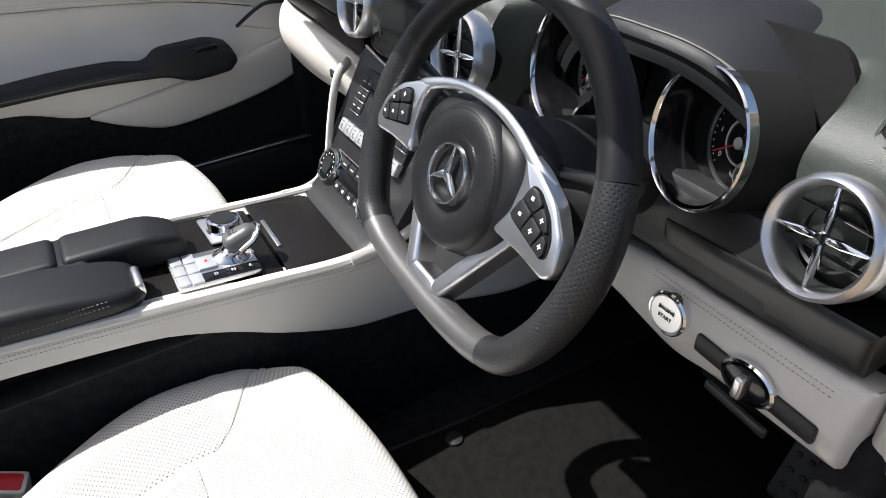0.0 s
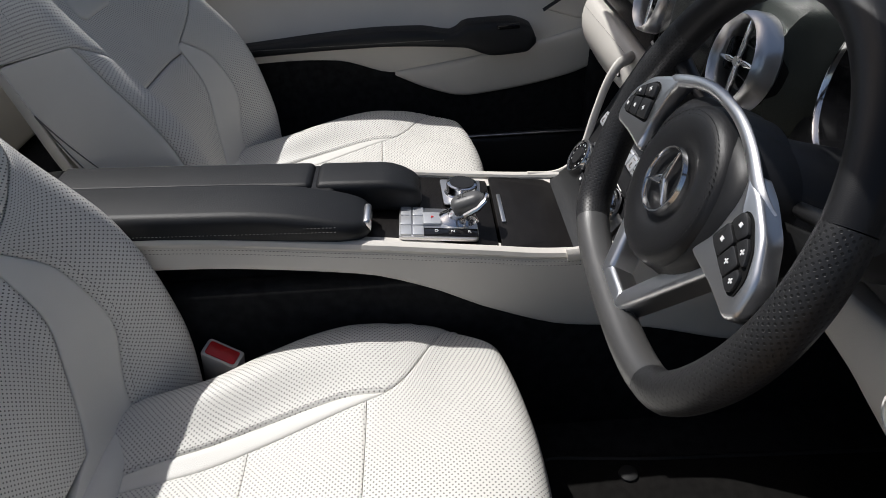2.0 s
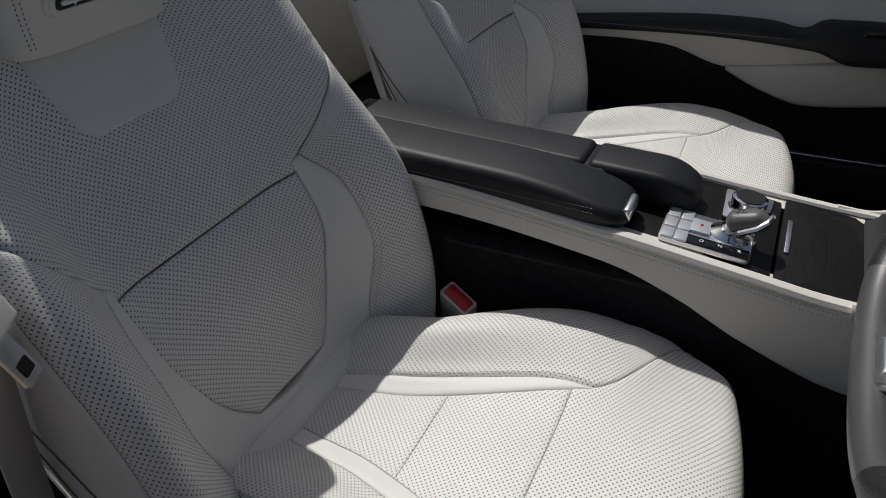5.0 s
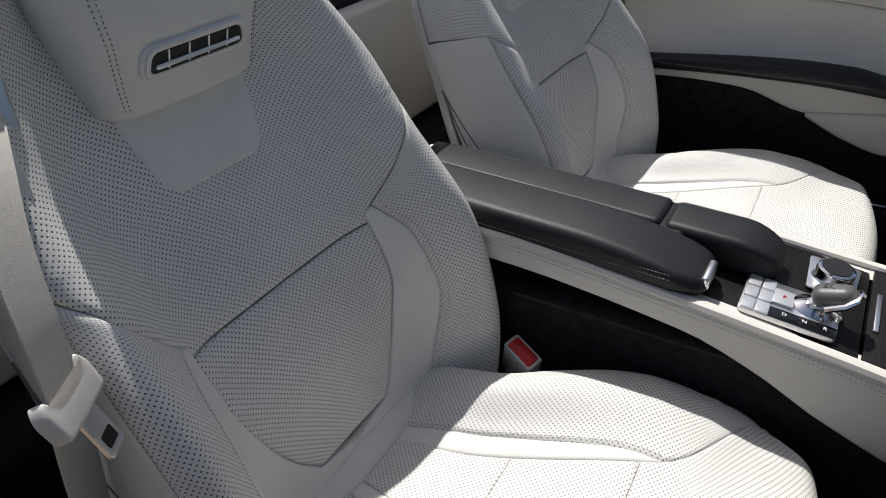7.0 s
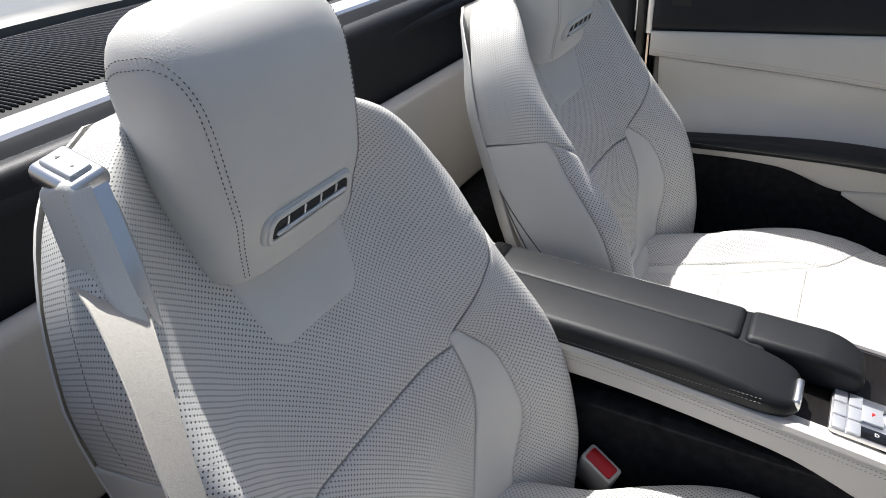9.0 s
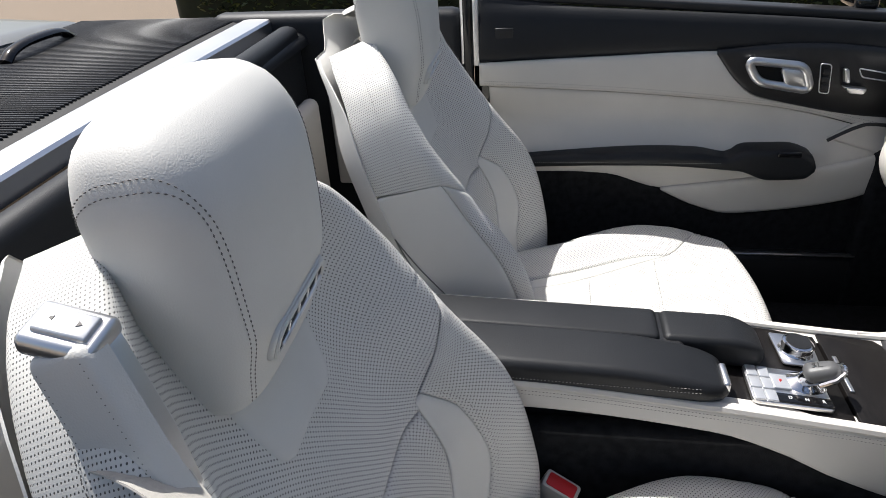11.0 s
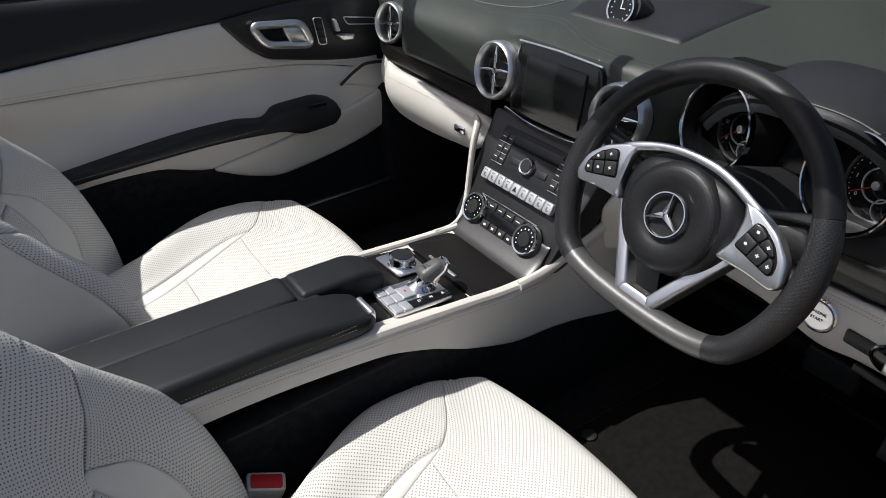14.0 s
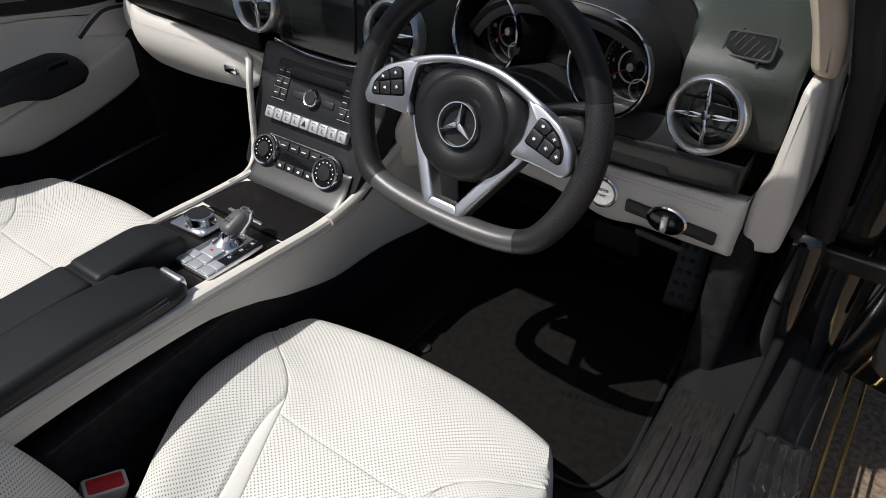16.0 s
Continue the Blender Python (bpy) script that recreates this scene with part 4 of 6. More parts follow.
# left and right uprights of the centre stack
for sx in (-1, 1):
    if sx < 0:
        path = spline([(-0.093, -0.04, 0.561), (-0.096, 0.0, 0.558), (-0.105, 0.03, 0.566), (-0.118, 0.053, 0.594), (-0.127, 0.068, 0.64), (-0.139, 0.086, 0.685), (-0.152, 0.104, 0.708), (-0.172, 0.122, 0.709), (-0.20, 0.138, 0.704)], 6)
    else:
        path = spline([(0.125, -0.02, 0.558), (0.127, 0.04, 0.566), (0.131, 0.09, 0.588), (0.137, 0.14, 0.61), (0.142, 0.19, 0.635), (0.15, 0.24, 0.66)], 6)
    part("upright_trim", tube(path, (lambda t: (0.0055 + 0.004 * max(0, t - 0.55), 0.007 + 0.005 * max(0, t - 0.55))) if sx < 0 else (0.008, 0.010), 10), trim_leather, console, "pale leather upright trim")

# armrest lids
part("armrest_base", rbox((0.155, 0.42, 0.05), (0.028, -0.53, 0.60), 0.01), black_plastic, console)


def lid_block(x0, x1, y0, y1, z0, z1, bev, droop=0.018):
    bm = bmesh.new()
    merge(bm, rbox((x1 - x0, y1 - y0, z1 - z0), ((x0 + x1) / 2, (y0 + y1) / 2, (z0 + z1) / 2), bev, 5))
    for k in range(6):
        bmesh.ops.bisect_plane(bm, geom=bm.verts[:] + bm.edges[:] + bm.faces[:], plane_co=(0, y1 - 0.05 + 0.006 * k, 0), plane_no=(0, 1, 0))
    for k in range(5):
        bmesh.ops.bisect_plane(bm, geom=bm.verts[:] + bm.edges[:] + bm.faces[:], plane_co=(0, y0 + (y1 - y0) * (0.6 + 0.06 * k), 0), plane_no=(0, 1, 0))
    for v in bm.verts:
        t = (v.co.y - y0) / (y1 - y0)
        if v.co.z > (z0 + z1) / 2:
            v.co.z -= droop * max(0, t - 0.6) ** 2 / 0.16
        if droop:
            v.co.x += ((x0 + x1) / 2 - v.co.x) * 0.30 * max(0, (v.co.y - y1 + 0.045) / 0.045) ** 2.2
        v.co.z -= 0.04 * (v.co.y + 0.5)
    return bm


arm_r = thing("armrest_lid", (0.075, -0.48, 0.60), "black stitched leather armrest lid", "armrest", "armrest lids")
part("pad", lid_block(0.030, 0.124, -0.71, -0.272, 0.600, 0.648, 0.014, 0.026), black_leather, arm_r, "", 60)
part("release_button", rbox((0.046, 0.010, 0.018), (0.082, -0.276, 0.608), 0.004, m=None), satin, arm_r, "satin silver release button")
part("stitching", stitches([(0.1235, y, 0.628 - 0.04 * (y + 0.5)) for y in np.linspace(-0.70, -0.31, 60)]), pale_thread, arm_r)
part("stitching", stitches([(0.1245, y, 0.622 - 0.04 * (y + 0.5)) for y in np.linspace(-0.70, -0.31, 60)]), pale_thread, arm_r)
arm_l = thing("armrest_lid", (-0.025, -0.53, 0.60), "black leather rear armrest lid beside the passenger seat", "armrest", "armrest lids")
part("pad", lid_block(-0.045, 0.028, -0.71, -0.354, 0.600, 0.638, 0.009, 0.0), black_leather, arm_l, "", 60)
part("stitching", stitches([(-0.040, y, 0.6375 - 0.04 * (y + 0.5)) for y in np.linspace(-0.70, -0.37, 60)]), pale_thread, arm_l)
arm_f = thing("armrest_lid", (-0.025, -0.28, 0.59), "short black leather front armrest lid", "armrest", "armrest lids")
part("pad", lid_block(-0.045, 0.028, -0.350, -0.205, 0.590, 0.638, 0.011, 0.020), black_leather, arm_f, "", 60)
part("stitching", stitches([(-0.040, y, 0.6375 - 0.04 * (y + 0.5)) for y in np.linspace(-0.345, -0.27, 16)]), pale_thread, arm_f)
part("latch_box", rbox((0.08, 0.03, 0.03), (-0.03, -0.735, 0.615), 0.005), gloss_black, console)

# selector plate
plate = thing("gear_selector", (0.05, -0.18, 0.57), "silver gear selector plate with chrome and leather lever", "gear selector")
PM = on((0.060, -0.185, con_z(-0.185) + 0.003), (1, 0, 0), (0, 1, -0.106))
part("base_plate", prism(rounded([(-0.038, -0.053), (0.038, -0.053), (0.038, 0.054), (-0.038, 0.054)], 0.008, 4), 0.005, PM, 0.0015), satin, plate, "satin silver base plate")
for i in range(3):
    for j in range(2):
        if (i, j) == (0, 1):
            continue
        part("button", rbox((0.022, 0.015, 0.004), (-0.024 + i * 0.0245, -0.0435 + j * 0.0165, 0.0062), 0.0012, m=PM), silver_plastic, plate)
part("button", rbox((0.022, 0.015, 0.004), (-0.024, -0.0435 + 0.0165, 0.0062), 0.0012, m=PM), silver_plastic, plate)
part("park_button", rbox((0.030, 0.024, 0.005), (-0.006, -0.008, 0.0065), 0.0015, m=PM), silver_plastic, plate)
lettering("P", 0.008, PM @ at(-0.006, -0.008, 0.0095) @ Matrix.Rotation(radians(90), 4, "Z"), red_ink, plate)
part("gate", rbox((0.018, 0.082, 0.004), (0.026, 0.012, 0.0055), 0.0015, m=PM), gloss_black, plate, "gloss black gate display")
for k, ch in enumerate("DNR"):
    lettering(ch, 0.0075, PM @ at(0.026, -0.003 + k * 0.022, 0.008) @ Matrix.Rotation(radians(90), 4, "Z"), white_ink, plate)
bars([(0.026, -0.022, 0.008, 0.001), (0.026, -0.030, 0.008, 0.001), (0.030, -0.026, 0.001, 0.008), (0.022, -0.026, 0.001, 0.008), (0.026, -0.026, 0.004, 0.003)], PM @ at(0, 0, 0.0078), white_ink, plate)
boot = part("lever_boot", lathe([(0.024, 0.004), (0.020, 0.009), (0.012, 0.014), (0.009, 0.02), (0, 0.02)], PM @ at(-0.012, 0.027, 0) @ Matrix.Diagonal((1, 1.25, 1, 1)), 28), chrome, plate, "chrome lever foot")
LV = PM @ at(-0.008, 0.022, 0.0) @ Matrix.Diagonal((0.86, 0.86, 0.74, 1))
stem = [LV @ Vector(q) for q in ((0, 0, 0.006), (0.0, 0.003, 0.016), (0.002, 0.008, 0.028), (0.003, 0.013, 0.038), (0.004, 0.018, 0.044))]
part("lever_stem", tube(spline(stem, 5), lambda t: (0.010 + 0.006 * t, 0.011 + 0.004 * t), 14), chrome, plate, "polished chrome lever stem")
KM = LV @ pose(0.004, 0.020, 0.047, 28, 0, -8)
bm = rbox((0.038, 0.056, 0.032), (0, 0, 0), 0.0145, 6)
for v in bm.verts:
    v.co.x *= 1 - 0.25 * max(0, v.co.y / 0.03)
bmesh.ops.transform(bm, matrix=KM, verts=bm.verts)
knob = part("lever_knob", bm, grey_leather, plate, "grey leather lever knob", 80)
part("knob_trim", tube([KM @ Vector(q) for q in ((-0.019, 0.016, -0.006), (-0.012, 0.030, 0.0), (0.0, 0.033, 0.002), (0.012, 0.030, 0.0), (0.019, 0.016, -0.006), (0.0205, -0.01, -0.012))], 0.004, 8), chrome, plate, "chrome knob edging")
lettering("SL", 0.018, KM @ at(0, -0.004, 0.0158) @ Matrix.Rotation(radians(90), 4, "Z"), rubber, plate)

# rotary controller
ctl = thing("rotary_controller", (-0.03, -0.13, 0.57), "silver rotary controller knob on a chrome plate", "controller")
RM = on((-0.032, -0.147, con_z(-0.147) + 0.003), (1, 0, 0), (0, 1, -0.106)) @ Matrix.Diagonal((0.9, 0.9, 0.68, 1))
part("plate", prism(rounded([(-0.042, -0.034), (0.040, -0.030), (0.040, 0.030), (-0.042, 0.034)], 0.005, 3), 0.004, RM, 0.0012), satin, ctl)
part("knob", lathe([(0.028, 0.004), (0.026, 0.007), (0.0245, 0.010), (0.0255, 0.022), (0.0245, 0.0255), (0.021, 0.027), (0, 0.027)], RM, 44), chrome, ctl, "ribbed chrome knob rim")
part("knob_top", lathe([(0.0205, 0.0262), (0.020, 0.0285), (0.0, 0.0285)], RM, 40), black_plastic, ctl, "black knob top")
bars([(-0.032, 0.022, 0.007, 0.007)], RM @ at(0, 0, 0.0042), white_ink, ctl)
bars([(0.031, -0.02, 0.008, 0.004)], RM @ at(0, 0, 0.0042), white_ink, ctl)


# ---- dashboard ----
dash = thing("dashboard", (0, 0.3, 0.6), "charcoal leather dashboard with round chrome vents and pale knee pads", "dashboard")


def dash_surface(x, v):
    k = np.exp(-(x / 0.19) ** 6)
    d = np.clip((x - 0.22) / 0.06, 0, 1)
    yo = sm(v, [0, 0.12, 0.24, 0.36, 0.5, 0.75, 1.0], [0.185, 0.16, 0.165, 0.205, 0.30, 0.52, 0.80])
    zo = sm(v, [0, 0.12, 0.24, 0.36, 0.5, 0.75, 1.0], [0.735, 0.77, 0.83, 0.868, 0.892, 0.91, 0.915])
    yc = sm(v, [0, 0.12, 0.24, 0.36, 0.5, 0.75, 1.0], [0.185, 0.172, 0.166, 0.172, 0.28, 0.52, 0.80])
    zc = sm(v, [0, 0.12, 0.24, 0.36, 0.5, 0.75, 1.0], [0.735, 0.77, 0.83, 0.876, 0.895, 0.912, 0.915])
    yo = yo + 0.040 * np.clip((np.abs(x) - 0.50) / 0.06, 0, 1) * np.clip(1.6 - 3.2 * v, 0, 1)
    gap = np.clip((x - 0.195) / 0.02, 0, 1) * np.clip((0.568 - x) / 0.02, 0, 1)
    yo = yo + 0.12 * gap * np.clip(2.4 - 5 * v, 0, 1)
    edge = 0.03 * np.clip((np.abs(x) - 0.58) / 0.13, 0, 1) ** 2
    return np.stack([x, yo * (1 - k) + yc * k + edge * (1 - v) + 0.0 * d, zo * (1 - k) + zc * k - 0.25 * edge], -1)


part("upper_dash", band(dash_surface, 0, 1, lambda v: -0.705, lambda v: 0.705, 90, 50, sink=0.006, edge=0.01, skirt=0.12), dash_leather, dash, "stitched charcoal leather upper dashboard")
for v in (0.40, 0.412):
    part("stitching", stitches([Vector(dash_surface(np.array(x), np.array(v + 0.06 * math.exp(-((x + 0.1) / 0.1) ** 2)))) + Vector((0, 0, 0.001)) for x in np.linspace(-0.62, 0.18, 120)]), thread, dash)
part("airbag_seam", tube(
     [Vector(dash_surface(np.array(q.x), np.array(q.y))) + Vector((0, 0, 0.0006)) for q in spline([(-0.60, 0.62, 0), (-0.56, 0.46, 0), (-0.36, 0.43, 0), (-0.21, 0.47, 0), (-0.17, 0.6, 0), (-0.22, 0.78, 0), (-0.5, 0.80, 0)], 8)], 0.0012, 6), thread, dash)
part("dash_core", rbox((1.38, 0.4, 0.26), (0, 0.54, 0.74), 0.02), black_plastic, dash)
part("speaker_mesh", band(lambda s, v: dash_surface(s, v) + np.array([0, 0, 0.004]), 0.50, 0.74, lambda v: -0.11 - 0.03 * math.sin((v - 0.5) / 0.24 * 3.14), lambda v: 0.14, 20, 14, sink=0.004), black_plastic, dash, "black perforated speaker mesh")


def make_vent(c, r, name, tilt=14, turn=0):
    M = pose(*c, 90 - tilt, 0, turn)
    vent = part("air_vent", lathe([(r * 0.80, 0.002), (r * 0.82, 0.010), (r * 0.90, 0.015), (r * 0.97, 0.012), (r, 0.004), (r * 1.0, -0.012), (r * 0.80, -0.02)], M, 56, True), satin, dash, "round satin chrome air vent")
    part("vent_throat", lathe([(r * 0.82, 0.006), (r * 0.80, -0.03), (0, -0.03)], M, 40), dark_void, vent)
    part("vent_ring", lathe([(r * 0.52, -0.008), (r * 0.56, -0.006), (r * 0.56, -0.016), (r * 0.52, -0.018)], M, 36, True), black_plastic, vent)
    for a in (0, 90, 180, 270):
        A = M @ Matrix.Rotation(radians(a + 8), 4, "Z")
        part("vane", prism([(-0.0024, 0), (0.0024, 0), (0.0036, r * 0.35), (0.0016, r * 0.80), (-0.0016, r * 0.80), (-0.0036, r * 0.35)], 0.005, A @ at(0, 0, 0.002), 0.0018), chrome, vent, "chrome cross vane")
    part("vent_hub", lathe([(0.006, 0.004), (0.005, 0.0085), (0, 0.009)], M, 20), chrome, vent)
    part("vent_blade", rbox((r * 1.5, 0.0015, 0.012), (0, r * 0.3, -0.012), 0.0006, 1, M), black_plastic, vent)
    part("vent_blade", rbox((r * 1.5, 0.0015, 0.012), (0, -r * 0.3, -0.012), 0.0006, 1, M), black_plastic, vent)
    return vent


make_vent((-0.150, 0.150, 0.810), 0.053, "", 14, 0)
make_vent((0.148, 0.150, 0.812), 0.053, "", 14, 0)
make_vent((-0.592, 0.190, 0.800), 0.047, "", 14, 10)
make_vent((0.615, 0.186, 0.795), 0.050, "", 16, -6)

# screen unit
SM = on((0.0, 0.158, 0.81), (1, 0, 0), (0, 0.16, 1))
scr = part("screen_unit", prism(rounded([(-0.10, -0.062), (0.10, -0.062), (0.115, 0.0), (0.095, 0.062), (-0.095, 0.062), (-0.115, 0.0)], 0.01, 4), 0.02, SM @ at(0, 0, -0.012), 0.003), gloss_black, dash, "gloss black screen surround")
part("display", prism(rounded([(-0.070, -0.046), (0.072, -0.046), (0.072, 0.046), (-0.070, 0.046)], 0.003, 3), 0.003, SM @ at(0, 0, 0.008), 0.001), screen_glass, scr, "dark switched-off display")
part("chrome_line", tube([SM @ Vector(q) for q in spline([(-0.112, -0.058, 0.010), (-0.05, -0.067, 0.012), (0.0, -0.069, 0.012), (0.05, -0.067, 0.012), (0.112, -0.058, 0.010)], 6)], 0.0025, 8), chrome, scr, "chrome line under the screen")
part("chrome_line", tube([SM @ Vector(q) for q in ((-0.098, 0.064, 0.008), (0.0, 0.067, 0.008), (0.098, 0.064, 0.008))], 0.0018, 8), satin, scr)

# stack below the screen
SS = Vector((0, 0.06, 0.09)).normalized()
KM2 = on((0, 0.105, 0.682), (1, 0, 0), SS)
stack = part("centre_fascia", prism(rounded([(-0.128, -0.145), (0.128, -0.145), (0.136, -0.05), (0.150, 0.075), (-0.150, 0.075), (-0.136, -0.05)], 0.012, 4), 0.05, KM2 @ at(0, 0, -0.054), 0.004), black_plastic, dash, "dark centre stack fascia")
part("stack_foot", cover([(-0.098, -0.018), (0.118, -0.018)], [(-0.110, 0.05), (0.118, 0.05)], lambda v, c: np.stack([v, c, sm(c, [-0.02, 0.0, 0.03, 0.05], [0.553, 0.558, 0.578, 0.602])], -1), 14, 20, sink=0.002, flip=True), brushed, dash, "brushed grey metal stack foot")
radio = part("radio_unit", prism(rounded([(-0.092, -0.052), (0.092, -0.052), (0.097, 0.052), (-0.097, 0.052)], 0.006, 4), 0.008, KM2 @ at(0, 0, -0.004), 0.002), black_leather, dash, "matt black radio unit")
part("disc_slot", rbox((0.12, 0.004, 0.003), (0, 0.026, 0.004), 0.001, m=KM2), dark_void, radio)
part("slot_cover", rbox((0.125, 0.014, 0.003), (0.0, 0.037, 0.004), 0.001, m=KM2), black_plastic, radio)
for sx in (-1, 1):
    for k in range(3):
        for j in range(2):
            part("radio_button", rbox((0.0155, 0.0155, 0.003), (sx * (0.068 + j * 0.0165), 0.032 - k * 0.0195, 0.0045), 0.001, m=KM2), black_plastic, radio)
        part("silver_divider", rbox((0.032, 0.0014, 0.0016), (sx * 0.0765, 0.0222 - k * 0.0195, 0.0062), 0.0004, 1, KM2), satin, radio)
        bars([(sx * 0.068, 0.032 - k * 0.0195, 0.008, 0.0012), (sx * 0.0845, 0.032 - k * 0.0195, 0.008, 0.0012)], KM2 @ at(0, 0, 0.0064), white_ink, radio)
part("volume_knob", lathe([(0.0155, 0.004), (0.0155, 0.012), (0.014, 0.0145), (0.012, 0.0135), (0, 0.0135)], KM2 @ at(0, 0.002, 0), 36), chrome, radio, "chrome edged knob")
part("knob_face", lathe([(0.0118, 0.0136), (0.011, 0.0145), (0, 0.0145)], KM2 @ at(0, 0.002, 0), 30), black_plastic, radio)
for sx in (-1, 1):
    part("seek_key", rbox((0.026, 0.012, 0.003), (sx * 0.034, 0.0, 0.0045), 0.0012, m=KM2), black_plastic, radio)
for k in range(9):
    b = part("toggle_button", rbox((0.0195, 0.020, 0.011), (-0.084 + k * 0.0210, -0.042, 0.006), 0.0025, m=KM2), silver_plastic, dash, "silver toggle button")
    if k == 4:
        part("warning_triangle", prism([(-0.005, -0.0045), (0.005, -0.0045), (0, 0.005)], 0.0008, KM2 @ at(-0.084 + k * 0.021, -0.042, 0.0115)), black_plastic, b, "dark warning triangle")
    else:
        bars([(-0.084 + k * 0.021, -0.036, 0.008, 0.0012), (-0.085 + k * 0.021, -0.044, 0.003, 0.006), (-0.082 + k * 0.021, -0.047, 0.005, 0.0016)], KM2 @ at(0, 0, 0.0117), thread, b)
clim = part("climate_panel", prism(rounded([(-0.075, -0.132), (0.075, -0.132), (0.085, -0.08), (-0.085, -0.08)], 0.006, 3), 0.006, KM2 @ at(0, 0, -0.002), 0.001), gloss_black, dash, "gloss black climate panel")
for sy in (-0.078, -0.134):
    part("silver_line", rbox((0.15, 0.0016, 0.002), (0, sy, 0.004), 0.0005, 1, KM2), satin, clim)
for k in range(4):
    part("climate_key", rbox((0.022, 0.014, 0.004), (-0.036 + k * 0.024, -0.089, 0.005), 0.001, m=KM2), black_plastic, clim)
    part("climate_key", rbox((0.020, 0.014, 0.004), (-0.033 + k * 0.022, -0.124, 0.005), 0.001, m=KM2), black_plastic, clim)
    bars([(-0.036 + k * 0.024, -0.089, 0.010, 0.0016), (-0.033 + k * 0.022, -0.124, 0.006, 0.004)], KM2 @ at(0, 0, 0.0073), white_ink, clim)
for sx in (-1, 1):
    kn = part("climate_knob", lathe([(0.0275, 0.002), (0.0275, 0.013), (0.026, 0.0155), (0.023, 0.0150), (0.0225, 0.013)], KM2 @ at(sx * 0.072, -0.107, 0), 48), chrome, dash, "knurled chrome climate knob")
    part("knob_face", lathe([(0.0228, 0.0125), (0.022, 0.014), (0.0, 0.0145)], KM2 @ at(sx * 0.072, -0.107, 0), 40), gloss_black, kn)
    part("knob_centre", lathe([(0.0135, 0.0144), (0.0125, 0.0165), (0, 0.017)], KM2 @ at(sx * 0.072, -0.107, 0), 30), black_plastic, kn)
    bars([(sx * 0.072 + 0.018 * math.sin(a), -0.107 + 0.018 * math.cos(a), 0.0022, 0.0022) for a in np.linspace(-2.3, 2.3, 11)], KM2 @ at(0, 0, 0.0142), white_ink, kn)

# passenger knee pad and trim band
pad_y = lambda x, z: 0.155 - 0.022 * np.sin(np.clip((z - 0.61) / 0.12, 0, 1) * math.pi) + 0.05 * np.clip((-x - 0.52) / 0.1, 0, 1) ** 2
part("knee_pad", cover([(-0.66, 0.615), (-0.45, 0.60), (-0.235, 0.617), (-0.19, 0.642), (-0.155, 0.672)], [(-0.66, 0.722), (-0.45, 0.718), (-0.235, 0.712), (-0.19, 0.71), (-0.155, 0.702)],
     lambda v, c: np.stack([v, pad_y(v, c), c], -1), 14, 50, sink=0.008, edge=0.014, skirt=0.1, flip=True), trim_leather, dash, "pale leather glovebox front")
part("glovebox_latch", rbox((0.035, 0.01, 0.016), (-0.245, 0.132, 0.668), 0.004), chrome, dash, "chrome glovebox latch")
part("trim_band", cover([(-0.69, 0.722), (-0.45, 0.718), (-0.19, 0.702)], [(-0.69, 0.76), (-0.45, 0.752), (-0.17, 0.745)],
     lambda v, c: np.stack([v, 0.165 + 0.05 * np.clip((-v - 0.55) / 0.15, 0, 1) ** 2 + 0 * c, c], -1), 6, 40, sink=0.003, skirt=0.05, flip=True), wood, dash, "dark trim band")
part("stitching", stitches([(x, float(pad_y(x, 0.70)) - 0.003, 0.700) for x in np.linspace(-0.63, -0.22, 60)]), thread, dash)

# driver's lower panel, trim band, switches
dl_y = lambda x, z: 0.185 - 0.016 * np.sin(np.clip((z - 0.58) / 0.11, 0, 1) * math.pi) + 0 * x
part("driver_lower_panel", cover([(0.15, 0.635), (0.30, 0.63), (0.42, 0.62), (0.465, 0.605), (0.51, 0.590), (0.56, 0.600), (0.69, 0.600)], [(0.15, 0.66), (0.30, 0.668), (0.45, 0.682), (0.55, 0.684), (0.69, 0.690)],
     lambda v, c: np.stack([v, dl_y(v, c), c], -1), 12, 60, sink=0.008, edge=0.012, skirt=0.06, flip=True), trim_leather, dash, "pale leather lower panel")
part("driver_trim_band", cover([(0.46, 0.684), (0.55, 0.687), (0.675, 0.694)], [(0.46, 0.728), (0.675, 0.737)],
     lambda v, c: np.stack([v, 0.187 - 0.0 * c, c], -1), 6, 30, sink=0.003, skirt=0.05, flip=True), brushed, dash, "brushed metal trim band")
for zz in (0.673, 0.678):
    part("stitching", stitches([(x, float(dl_y(x, zz)) - 0.004, zz) for x in np.linspace(0.47, 0.67, 40)]), thread, dash)
part("column_knee_pad", cover([(0.135, 0.56), (0.20, 0.585), (0.30, 0.63)], [(0.135, 0.645), (0.165, 0.685), (0.21, 0.70), (0.30, 0.70)],
     lambda v, c: np.stack([v, 0.125 + 0.35 * (v - 0.135) + 0.25 * (0.70 - c), c], -1), 12, 30, sink=0.008, edge=0.014, skirt=0.05, flip=True), trim_leather, dash, "pale leather knee pad beside the column")
BM = pose(0.502, 0.168, 0.648, 84, 0, 0)
start = part("start_button", lathe([(0.024, -0.004), (0.024, 0.004), (0.022, 0.006), (0.0205, 0.0055), (0.020, 0.003)], BM, 40), chrome, dash, "round chrome engine start button")
part("button_face", lathe([(0.020, 0.0035), (0.019, 0.0055), (0, 0.006)], BM, 36), satin, start)
lettering("ENGINE", 0.0058, BM @ at(0, 0.005, 0.0063), thread, start)
lettering("START", 0.0058, BM @ at(0, -0.004, 0.0063), thread, start)
LM = pose(0.600, 0.170, 0.637, 86, 0, 0)
